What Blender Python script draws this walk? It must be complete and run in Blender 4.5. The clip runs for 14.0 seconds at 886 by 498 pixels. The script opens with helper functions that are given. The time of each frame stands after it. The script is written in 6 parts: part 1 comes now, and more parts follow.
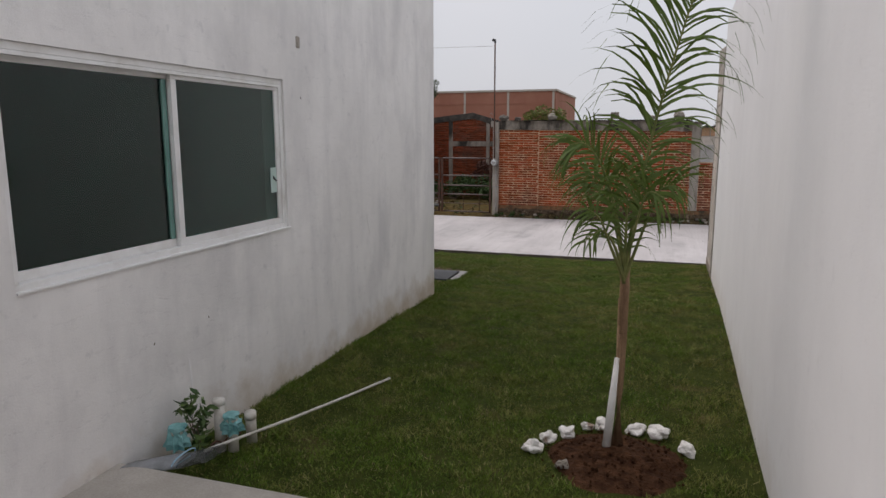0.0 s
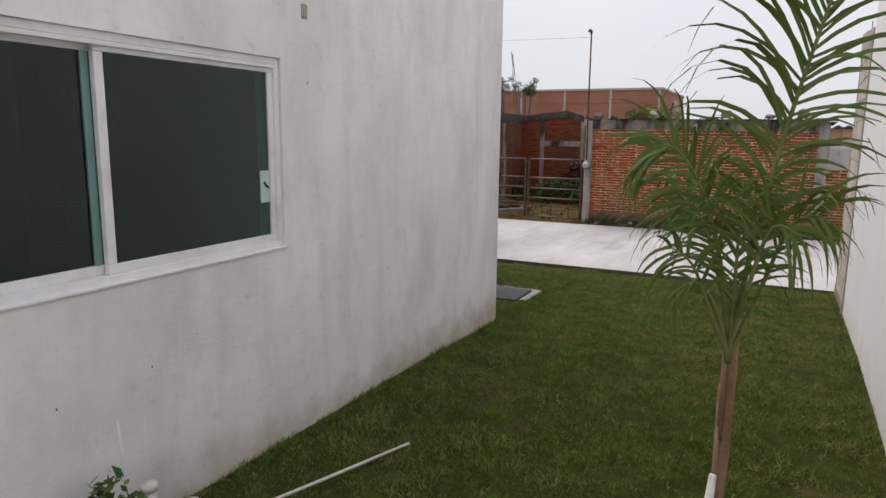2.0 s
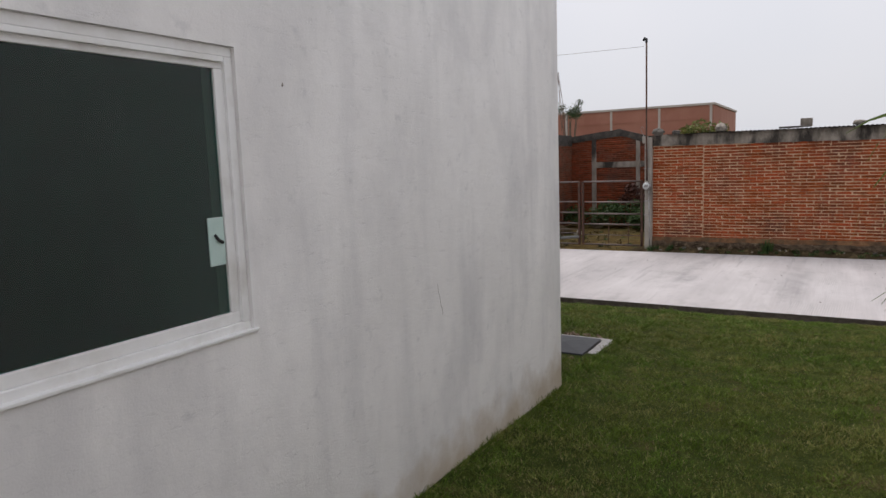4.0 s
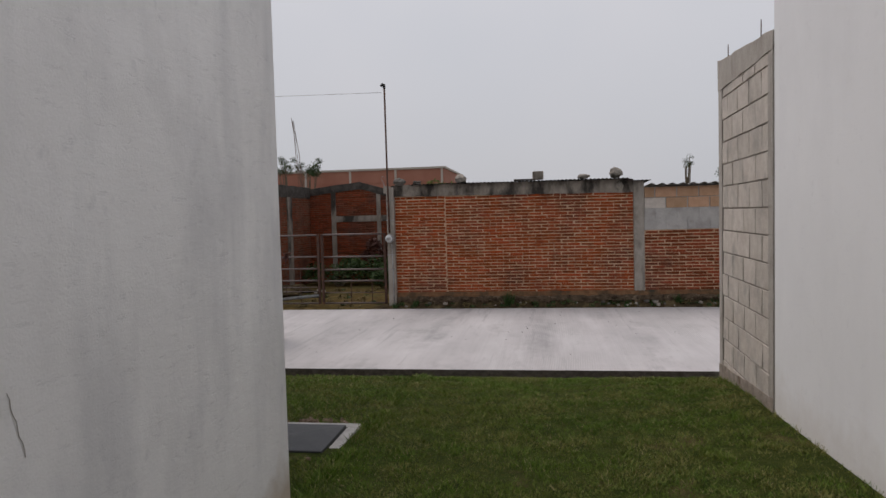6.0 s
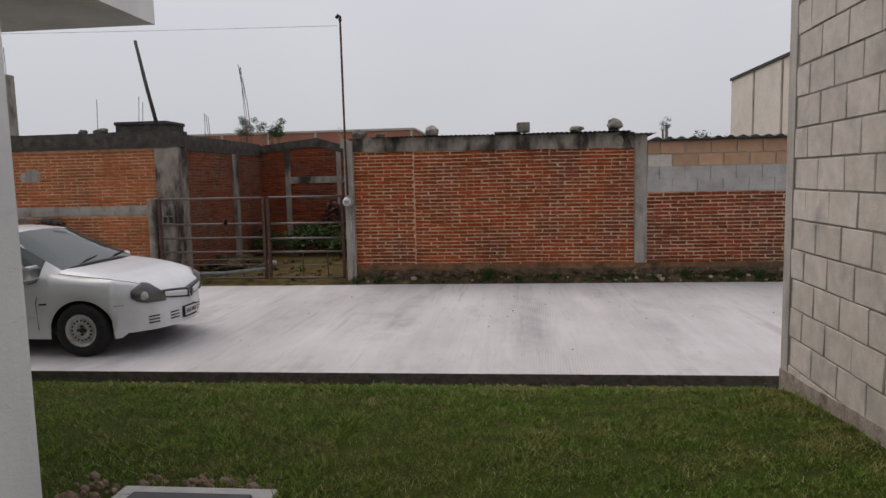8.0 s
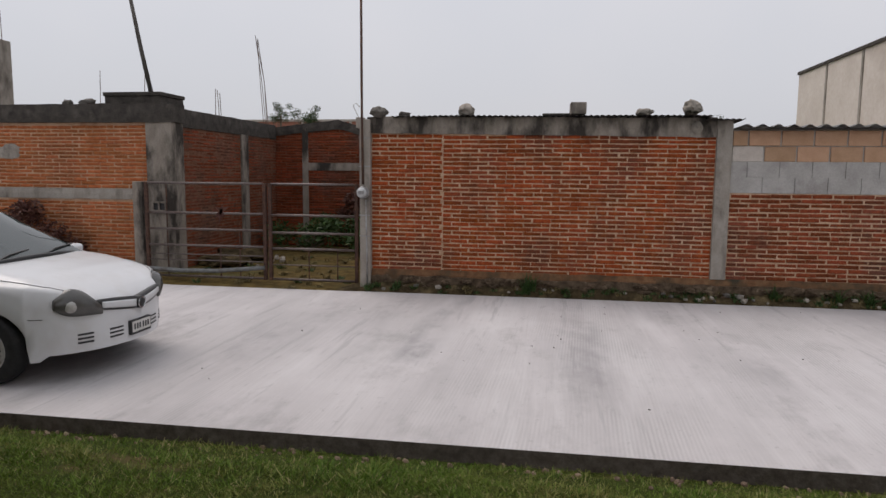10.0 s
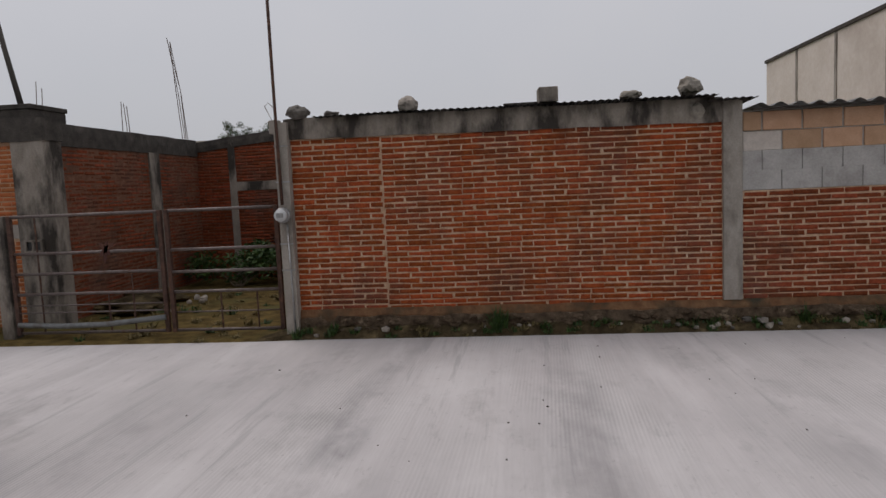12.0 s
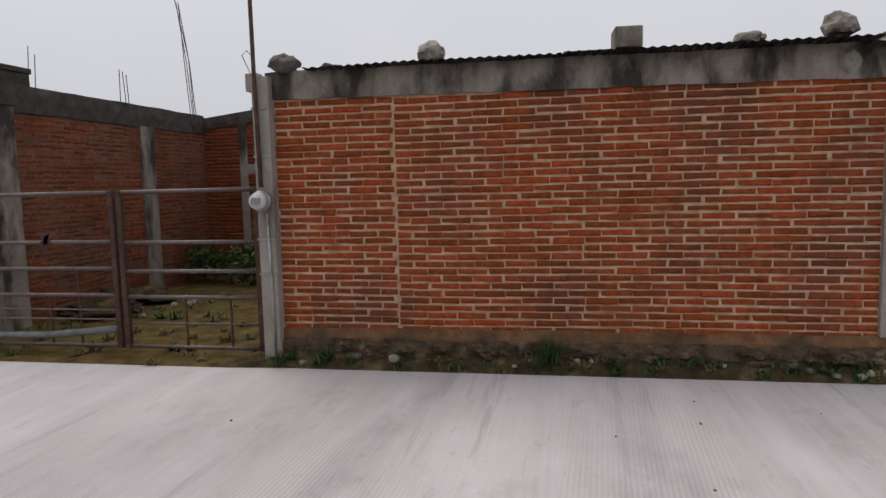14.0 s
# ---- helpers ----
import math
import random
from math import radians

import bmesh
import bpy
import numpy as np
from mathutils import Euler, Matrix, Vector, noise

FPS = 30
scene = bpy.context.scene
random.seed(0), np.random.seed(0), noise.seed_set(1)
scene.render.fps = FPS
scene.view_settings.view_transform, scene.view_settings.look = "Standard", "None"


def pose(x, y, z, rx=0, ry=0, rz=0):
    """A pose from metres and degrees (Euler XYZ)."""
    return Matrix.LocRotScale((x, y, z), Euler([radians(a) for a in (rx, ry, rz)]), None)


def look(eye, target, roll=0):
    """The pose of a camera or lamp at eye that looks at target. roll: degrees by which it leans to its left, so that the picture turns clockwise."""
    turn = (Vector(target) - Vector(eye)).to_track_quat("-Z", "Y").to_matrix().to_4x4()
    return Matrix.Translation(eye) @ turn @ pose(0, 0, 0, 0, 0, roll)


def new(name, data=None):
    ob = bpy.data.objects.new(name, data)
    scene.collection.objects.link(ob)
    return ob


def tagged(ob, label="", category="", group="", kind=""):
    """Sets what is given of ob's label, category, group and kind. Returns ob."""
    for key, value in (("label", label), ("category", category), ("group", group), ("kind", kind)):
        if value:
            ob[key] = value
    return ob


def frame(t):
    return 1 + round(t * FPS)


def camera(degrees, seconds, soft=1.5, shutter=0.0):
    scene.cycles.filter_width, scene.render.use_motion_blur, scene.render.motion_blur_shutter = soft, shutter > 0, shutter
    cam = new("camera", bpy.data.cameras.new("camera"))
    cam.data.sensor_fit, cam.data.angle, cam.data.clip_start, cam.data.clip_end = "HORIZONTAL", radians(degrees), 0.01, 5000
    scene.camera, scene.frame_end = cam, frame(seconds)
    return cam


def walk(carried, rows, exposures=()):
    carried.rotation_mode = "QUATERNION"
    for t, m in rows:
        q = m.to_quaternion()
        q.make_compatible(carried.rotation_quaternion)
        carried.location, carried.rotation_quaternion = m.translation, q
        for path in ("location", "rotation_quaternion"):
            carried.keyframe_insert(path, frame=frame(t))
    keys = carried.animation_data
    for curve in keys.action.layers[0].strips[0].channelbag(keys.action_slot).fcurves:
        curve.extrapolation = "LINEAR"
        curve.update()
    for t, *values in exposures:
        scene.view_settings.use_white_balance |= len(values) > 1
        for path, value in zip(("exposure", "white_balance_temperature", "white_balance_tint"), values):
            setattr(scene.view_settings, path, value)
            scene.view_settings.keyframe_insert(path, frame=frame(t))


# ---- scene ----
cam = camera(67.0, 14.0)
METRES, EYE, TILT, LEAN, TURN = 12.2, 1.5, 0.0, 0.0, 17.9
ROWS = [
    (0.0, 0.0, 0.0, 0.0, -0.01, -9.68, 0.05),
    (0.5, 0.0059, 0.0278, -0.0006, -1.79, -8.86, 0.23),
    (1.0, 0.0109, 0.0482, 0.0008, -0.95, -8.78, 0.9),
    (1.5, 0.0208, 0.0717, 0.0007, 2.37, -8.45, -0.46),
    (2.0, 0.0256, 0.0964, -0.001, 8.43, -9.8, -0.61),
    (4.5, 0.0077, 0.2302, -0.0073, 12.19, -6.79, 1.89),
    (5.0, 0.0076, 0.2574, -0.0122, 6.08, -5.31, 1.34),
    (5.5, 0.006, 0.2903, -0.0178, -5.28, -4.56, 3.81),
    (6.0, 0.0133, 0.3329, -0.022, -9.59, -2.89, 1.53),
    (6.5, 0.0208, 0.3737, -0.0236, -10.7, -3.83, 1.3),
    (7.0, 0.0275, 0.4124, -0.0253, -12.41, -5.66, 1.81),
    (7.5, 0.0378, 0.4519, -0.0263, -11.4, -6.58, 0.63),
    (8.0, 0.0434, 0.4951, -0.0301, -12.14, -5.94, 1.31),
    (10.5, 0.0914, 0.6876, -0.036, -8.29, -6.44, -0.36),
    (11.0, 0.104, 0.7264, -0.0335, -8.66, -5.85, 0.84),
    (11.5, 0.1179, 0.7665, -0.038, -8.83, -5.95, 1.18),
    (12.0, 0.1277, 0.8073, -0.0373, -11.97, -5.47, 2.56),
    (12.5, 0.1386, 0.8479, -0.0417, -10.2, -5.11, 1.22),
    (13.0, 0.1494, 0.8885, -0.0457, -10.99, -3.96, 2.09),
    (13.5, 0.165, 0.9265, -0.0437, -10.83, -4.03, 1.35),
    (14.0, 0.1746, 0.9672, -0.0481, -7.47, -5.79, 1.44),
]
walk(cam, [(t, pose(0, 0, EYE, TILT, LEAN, TURN) @ pose(METRES * x, METRES * y, METRES * z, 90 + pitch, roll, yaw)) for t, x, y, z, yaw, pitch, roll in ROWS],
     exposures=[(0.0, -0.12, 7000, 17.5), (0.5, 0.03, 7000, 17.5), (1.0, -0.05, 7000, 17.5), (1.5, 0.06, 7000, 17.5), (2.0, 0.17, 7000, 17.5), (4.5, -0.02, 7000, 17.5), (5.5, -0.38, 7000, 17.5), (7.5, -0.36, 7000, 17.5), (8.0, -0.26, 7000, 17.5), (10.5, -0.18, 7000, 17.5), (11.5, -0.5, 7000, 17.5), (12.5, -0.52, 7000, 17.5), (13.0, -0.38, 7000, 17.5), (13.5, -0.33, 7000, 17.5), (14.0, -0.2, 7000, 17.5)])

# ---- world, sun, exposure ----
world = bpy.data.worlds.new("overcast_sky")
scene.world = world
world.use_nodes = True
wn, wl = world.node_tree.nodes, world.node_tree.links
wn.clear()
sky = wn.new("ShaderNodeTexSky")
sky.sky_type, sky.sun_disc = "NISHITA", False
sky.sun_elevation, sky.sun_rotation = radians(57), radians(298)
sky.dust_density, sky.air_density = 4.0, 1.0
cloud_noise = wn.new("ShaderNodeTexNoise")
cloud_noise.inputs["Scale"].default_value = 1.6
cloud_noise.inputs["Detail"].default_value = 4
cloud_ramp = wn.new("ShaderNodeValToRGB")
cloud_ramp.color_ramp.elements[0].position, cloud_ramp.color_ramp.elements[1].position = 0.3, 0.75
cloud_ramp.color_ramp.elements[0].color = (5.85, 6.65, 7.45, 1)
cloud_ramp.color_ramp.elements[1].color = (6.85, 7.4, 8.0, 1)
cloud_map = wn.new("ShaderNodeTexCoord")
wl.new(cloud_map.outputs["Generated"], cloud_noise.inputs["Vector"])
wl.new(cloud_noise.outputs["Fac"], cloud_ramp.inputs["Fac"])
sky_mix = wn.new("ShaderNodeMixRGB")
sky_mix.inputs["Fac"].default_value = 0.9
wl.new(sky.outputs["Color"], sky_mix.inputs["Color1"])
# an overcast sky is brightest overhead
sky_sep, sky_lift, sky_shade = wn.new("ShaderNodeSeparateXYZ"), wn.new("ShaderNodeMapRange"), wn.new("ShaderNodeVectorMath")
wl.new(cloud_map.outputs["Generated"], sky_sep.inputs["Vector"])
wl.new(sky_sep.outputs["Z"], sky_lift.inputs["Value"])
sky_lift.inputs["To Min"].default_value, sky_lift.inputs["To Max"].default_value = 1.02, 1.6
sky_shade.operation = "SCALE"
wl.new(cloud_ramp.outputs["Color"], sky_shade.inputs[0])
wl.new(sky_lift.outputs["Result"], sky_shade.inputs["Scale"])
wl.new(sky_shade.outputs["Vector"], sky_mix.inputs["Color2"])
sky_out, sky_bg = wn.new("ShaderNodeOutputWorld"), wn.new("ShaderNodeBackground")
sky_bg.inputs["Strength"].default_value = 0.1
wl.new(sky_mix.outputs["Color"], sky_bg.inputs["Color"])
wl.new(sky_bg.outputs["Background"], sky_out.inputs["Surface"])

sun_data = bpy.data.lights.new("sun", "SUN")
sun_data.energy, sun_data.angle, sun_data.color = 1.25, radians(40), (1.0, 0.97, 0.93)
sun = new("sun", sun_data)
sun.matrix_world = look((-6.5, 3.5, 11.5), (0, 0, 0))
scene.view_settings.exposure = 0.0


# ---- materials ----
def node_material(name):
    m = bpy.data.materials.new(name)
    m.use_nodes = True
    nt = m.node_tree
    return m, nt.nodes, nt.links, nt.nodes["Principled BSDF"]


def noise_node(n, l, scale, detail=4, stretch=(1, 1, 1), rough=0.6):
    geo, mp, tx = n.new("ShaderNodeNewGeometry"), n.new("ShaderNodeMapping"), n.new("ShaderNodeTexNoise")
    mp.inputs["Scale"].default_value = stretch
    tx.inputs["Scale"].default_value, tx.inputs["Detail"].default_value, tx.inputs["Roughness"].default_value = scale, detail, rough
    l.new(geo.outputs["Position"], mp.inputs["Vector"])
    l.new(mp.outputs["Vector"], tx.inputs["Vector"])
    return tx.outputs["Fac"]


def ramp_node(n, l, fac, lo, hi):
    r = n.new("ShaderNodeMapRange")
    r.inputs["From Min"].default_value, r.inputs["From Max"].default_value = lo, hi
    l.new(fac, r.inputs["Value"])
    return r.outputs["Result"]


def mix_node(n, l, fac, a, b, mode="MIX"):
    m = n.new("ShaderNodeMixRGB")
    m.blend_type = mode
    for sock, v in (("Fac", fac), ("Color1", a), ("Color2", b)):
        if isinstance(v, (float, int)):
            m.inputs[sock].default_value = v
        elif isinstance(v, tuple):
            m.inputs[sock].default_value = (*v, 1)
        else:
            l.new(v, m.inputs[sock])
    return m.outputs["Color"]


def bump_node(n, l, bsdf, height, strength, distance):
    b = n.new("ShaderNodeBump")
    b.inputs["Strength"].default_value, b.inputs["Distance"].default_value = strength, distance
    l.new(height, b.inputs["Height"])
    l.new(b.outputs["Normal"], bsdf.inputs["Normal"])


def surface(name, a, b, scale=8, rough=0.85, metal=0.0, bump=0.3, bump_scale=90, depth=0.004, stain=None, stain_scale=1.5,
            stain_at=(0.5, 0.72), stretch=(1, 1, 1), vary=0.0, grain=0.25, spec=0.3):
    """A mottled surface: two tones, stains of a third, fine grain and relief, and a shade of its own for each piece."""
    m, n, l, bsdf = node_material(name)
    col = mix_node(n, l, ramp_node(n, l, noise_node(n, l, scale, 5, stretch), 0.32, 0.68), a, b)
    if stain:
        col = mix_node(n, l, ramp_node(n, l, noise_node(n, l, stain_scale, 6, stretch), *stain_at), col, stain)
    fine = noise_node(n, l, bump_scale, 3)
    if grain:
        col = mix_node(n, l, grain, col, mix_node(n, l, ramp_node(n, l, fine, 0.3, 0.7), (0.35, 0.35, 0.35), (0.75, 0.75, 0.75)), "OVERLAY")
    if vary:
        info, geo, add, frac = n.new("ShaderNodeObjectInfo"), n.new("ShaderNodeNewGeometry"), n.new("ShaderNodeMath"), n.new("ShaderNodeMath")
        frac.operation = "FRACT"
        l.new(info.outputs["Random"], add.inputs[0])
        l.new(geo.outputs["Random Per Island"], add.inputs[1])
        l.new(add.outputs[0], frac.inputs[0])
        hsv = n.new("ShaderNodeHueSaturation")
        l.new(col, hsv.inputs["Color"])
        l.new(ramp_out(n, l, frac.outputs[0], 1 - vary, 1 + vary), hsv.inputs["Value"])
        l.new(ramp_out(n, l, frac.outputs[0], 0.504, 0.496), hsv.inputs["Hue"])
        col = hsv.outputs["Color"]
    l.new(col, bsdf.inputs["Base Color"])
    bsdf.inputs["Roughness"].default_value, bsdf.inputs["Metallic"].default_value = rough, metal
    bsdf.inputs["Specular IOR Level"].default_value = spec
    if bump:
        bump_node(n, l, bsdf, fine, bump, depth)
    return m


def ramp_out(n, l, fac, lo, hi):
    r = n.new("ShaderNodeMapRange")
    r.inputs["To Min"].default_value, r.inputs["To Max"].default_value = lo, hi
    l.new(fac, r.inputs["Value"])
    return r.outputs["Result"]


def plaster_material(name, a, b, streak, streak_amount, relief, splash=0.0):
    """Painted render: trowel relief, grain, and vertical rain streaks."""
    m, n, l, bsdf = node_material(name)
    col = mix_node(n, l, ramp_node(n, l, noise_node(n, l, 1.1, 5), 0.35, 0.65), a, b)
    run = ramp_node(n, l, noise_node(n, l, 3.2, 6, (1, 1, 0.14)), 0.5, 0.74)
    scale = n.new("ShaderNodeMath")
    scale.operation = "MULTIPLY"
    scale.inputs[1].default_value = streak_amount
    l.new(run, scale.inputs[0])
    col = mix_node(n, l, scale.outputs[0], col, streak)
    cloudy = n.new("ShaderNodeMath")
    cloudy.operation = "MULTIPLY"
    cloudy.inputs[1].default_value = 1.05 * streak_amount
    l.new(ramp_node(n, l, noise_node(n, l, 2.3, 7, (1, 1, 0.6)), 0.48, 0.72), cloudy.inputs[0])
    col = mix_node(n, l, cloudy.outputs[0], col, streak)
    spots = ramp_node(n, l, noise_node(n, l, 9, 8), 0.62, 0.72)
    sp = n.new("ShaderNodeMath")
    sp.operation = "MULTIPLY"
    sp.inputs[1].default_value = 0.45
    l.new(spots, sp.inputs[0])
    col = mix_node(n, l, sp.outputs[0], col, streak)
    l.new(col, bsdf.inputs["Base Color"])
    bsdf.inputs["Roughness"].default_value = 0.9
    bsdf.inputs["Specular IOR Level"].default_value = 0.2
    # chips and trowel drags
    chips = ramp_node(n, l, noise_node(n, l, 15, 7, (1, 0.55, 2.0), 0.7), 0.58, 0.66)
    cf = n.new("ShaderNodeMath")
    cf.operation = "MULTIPLY"
    cf.inputs[1].default_value = 0.22 * streak_amount
    l.new(chips, cf.inputs[0])
    col = mix_node(n, l, cf.outputs[0], col, tuple(0.72 * c for c in streak))
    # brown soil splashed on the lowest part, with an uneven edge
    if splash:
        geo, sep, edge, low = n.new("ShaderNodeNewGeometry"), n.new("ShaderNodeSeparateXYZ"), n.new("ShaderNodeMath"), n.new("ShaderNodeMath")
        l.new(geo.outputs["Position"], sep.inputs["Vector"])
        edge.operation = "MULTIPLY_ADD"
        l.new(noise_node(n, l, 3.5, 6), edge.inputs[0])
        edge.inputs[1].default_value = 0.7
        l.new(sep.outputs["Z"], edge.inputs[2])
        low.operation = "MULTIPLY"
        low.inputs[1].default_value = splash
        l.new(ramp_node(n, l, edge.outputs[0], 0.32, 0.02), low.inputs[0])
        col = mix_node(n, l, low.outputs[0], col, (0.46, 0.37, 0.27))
    l.new(col, bsdf.inputs["Base Color"])
    mixh, deep = n.new("ShaderNodeMath"), n.new("ShaderNodeMath")
    mixh.operation, deep.operation = "MULTIPLY_ADD", "MULTIPLY_ADD"
    l.new(noise_node(n, l, 120, 3), mixh.inputs[0])
    mixh.inputs[1].default_value = 0.35
    l.new(noise_node(n, l, 7, 4, (1, 0.7, 1.3)), mixh.inputs[2])
    l.new(chips, deep.inputs[0])
    deep.inputs[1].default_value = -0.2
    l.new(mixh.outputs[0], deep.inputs[2])
    mixh = deep
    bump_node(n, l, bsdf, mixh.outputs[0], relief, 0.012)
    return m


def road_material():
    """Broomed concrete: grooves and pale and dark drags across the road, blotches, fine grit."""
    m, n, l, bsdf = node_material("broomed_concrete")
    col = mix_node(n, l, ramp_node(n, l, noise_node(n, l, 0.8, 5), 0.3, 0.7), (0.452, 0.428, 0.425), (0.535, 0.508, 0.505))
    drag = ramp_node(n, l, noise_node(n, l, 2.6, 6, (1, 0.16, 1)), 0.36, 0.7)
    col = mix_node(n, l, 0.4, col, mix_node(n, l, drag, (0.62, 0.62, 0.62), (0.42, 0.42, 0.42)), "OVERLAY")
    blot = ramp_node(n, l, noise_node(n, l, 1.15, 7, (1, 0.5, 1), 0.7), 0.55, 0.72)
    half = n.new("ShaderNodeMath")
    half.operation = "MULTIPLY"
    half.inputs[1].default_value = 0.72
    l.new(blot, half.inputs[0])
    col = mix_node(n, l, half.outputs[0], col, (0.30, 0.285, 0.28))
    fine_drag = ramp_node(n, l, noise_node(n, l, 34, 3, (1, 0.012, 1)), 0.36, 0.64)
    col = mix_node(n, l, 0.13, col, mix_node(n, l, fine_drag, (0.4, 0.4, 0.4), (0.6, 0.6, 0.6)), "OVERLAY")
    band = ramp_node(n, l, noise_node(n, l, 0.55, 5, (1.6, 0.35, 1)), 0.35, 0.65)
    col = mix_node(n, l, 0.3, col, mix_node(n, l, band, (0.36, 0.36, 0.37), (0.6, 0.6, 0.6)), "OVERLAY")
    l.new(col, bsdf.inputs["Base Color"])
    bsdf.inputs["Roughness"].default_value = 0.9
    bsdf.inputs["Specular IOR Level"].default_value = 0.2
    groove = noise_node(n, l, 55, 2, (1, 0.02, 1))
    bump_node(n, l, bsdf, groove, 0.35, 0.008)
    # combed texture in patches, and old tyre and damp stains along the drag
    geo, mp, wave = n.new("ShaderNodeNewGeometry"), n.new("ShaderNodeMapping"), n.new("ShaderNodeTexWave")
    mp.inputs["Rotation"].default_value = (0, 0, radians(3))
    wave.wave_type, wave.bands_direction = "BANDS", "X"
    for key, value in (("Scale", 11.0), ("Distortion", 1.2), ("Detail", 2.0), ("Detail Scale", 3.0)):
        wave.inputs[key].default_value = value
    l.new(geo.outputs["Position"], mp.inputs["Vector"])
    l.new(mp.outputs["Vector"], wave.inputs["Vector"])
    patch = n.new("ShaderNodeMath")
    patch.operation = "MULTIPLY"
    patch.inputs[1].default_value = 0.32
    l.new(ramp_node(n, l, noise_node(n, l, 0.7, 4, (1.5, 0.5, 1)), 0.42, 0.62), patch.inputs[0])
    for size, stretch, lo, hi, amount, tone in ((5.0, (1, 0.05, 1), 0.60, 0.66, 0.45, (0.30, 0.29, 0.29)), (2.6, (1, 0.09, 1), 0.57, 0.66, 0.22, (0.70, 0.68, 0.675)), (9.0, (1, 0.3, 1), 0.6, 0.68, 0.4, (0.33, 0.315, 0.315))):
        worn = n.new("ShaderNodeMath")
        worn.operation = "MULTIPLY"
        worn.inputs[1].default_value = amount
        l.new(ramp_node(n, l, noise_node(n, l, size, 6, stretch, 0.65), lo, hi), worn.inputs[0])
        col = mix_node(n, l, worn.outputs[0], col, tone)
    col = mix_node(n, l, patch.outputs[0], col, mix_node(n, l, wave.outputs["Fac"], (0.33, 0.315, 0.31), (0.58, 0.56, 0.55)))
    speck = n.new("ShaderNodeMath")
    speck.operation = "MULTIPLY"
    speck.inputs[1].default_value = 0.65
    l.new(ramp_node(n, l, noise_node(n, l, 17, 7, (1, 0.6, 1), 0.75), 0.6, 0.7), speck.inputs[0])
    col = mix_node(n, l, speck.outputs[0], col, (0.33, 0.315, 0.31))
    sep = n.new("ShaderNodeSeparateXYZ")
    l.new(geo.outputs["Position"], sep.inputs["Vector"])
    rough_edge = noise_node(n, l, 2.2, 6, (1, 0.5, 1))
    for x0, y0, wide, far, amount in ((-2.76, 14.5, 0.24, 1.5, 0.8), (-2.7, 16.3, 0.22, 0.9, 0.55), (-1.1, 14.7, 0.32, 1.9, 0.45), (-4.4, 14.0, 0.35, 1.4, 0.45), (-4.1, 15.8, 0.3, 0.8, 0.4), (0.5, 14.4, 0.3, 1.3, 0.45), (1.9, 13.7, 0.35, 1.1, 0.45)):
        masks = []
        for axis, centre, reach in (("X", x0, wide), ("Y", y0, far)):
            d, a = n.new("ShaderNodeMath"), n.new("ShaderNodeMath")
            d.operation, a.operation = "SUBTRACT", "ABSOLUTE"
            d.inputs[1].default_value = centre
            l.new(sep.outputs[axis], d.inputs[0])
            l.new(d.outputs[0], a.inputs[0])
            masks.append(ramp_node(n, l, a.outputs[0], reach, reach * 0.3))
        both, deep = n.new("ShaderNodeMath"), n.new("ShaderNodeMath")
        both.operation = deep.operation = "MULTIPLY"
        l.new(masks[0], both.inputs[0])
        l.new(masks[1], both.inputs[1])
        l.new(both.outputs[0], deep.inputs[0])
        l.new(ramp_node(n, l, rough_edge, 0.38, 0.62), deep.inputs[1])
        fade = n.new("ShaderNodeMath")
        fade.operation = "MULTIPLY"
        fade.inputs[1].default_value = amount
        l.new(deep.outputs[0], fade.inputs[0])
        col = mix_node(n, l, fade.outputs[0], col, (0.22, 0.21, 0.215))
    l.new(col, bsdf.inputs["Base Color"])
    return m


def glass_material(name, tint, rough=0.02):
    m, n, l, bsdf = node_material(name)
    bsdf.inputs["Base Color"].default_value = (*tint, 1)
    bsdf.inputs["Transmission Weight"].default_value = 1.0
    bsdf.inputs["Roughness"].default_value = rough
    bsdf.inputs["IOR"].default_value = 1.45
    return m


def leaf_material(name, a, b, rough=0.55):
    m, n, l, bsdf = node_material(name)
    geo = n.new("ShaderNodeNewGeometry")
    col = mix_node(n, l, geo.outputs["Random Per Island"], a, b)
    col = mix_node(n, l, 0.4, col, mix_node(n, l, noise_node(n, l, 1.7, 3), (0.25, 0.25, 0.25), (0.75, 0.75, 0.75)), "OVERLAY")
    l.new(col, bsdf.inputs["Base Color"])
    bsdf.inputs["Roughness"].default_value = rough
    bsdf.inputs["Specular IOR Level"].default_value = 0.3
    return m


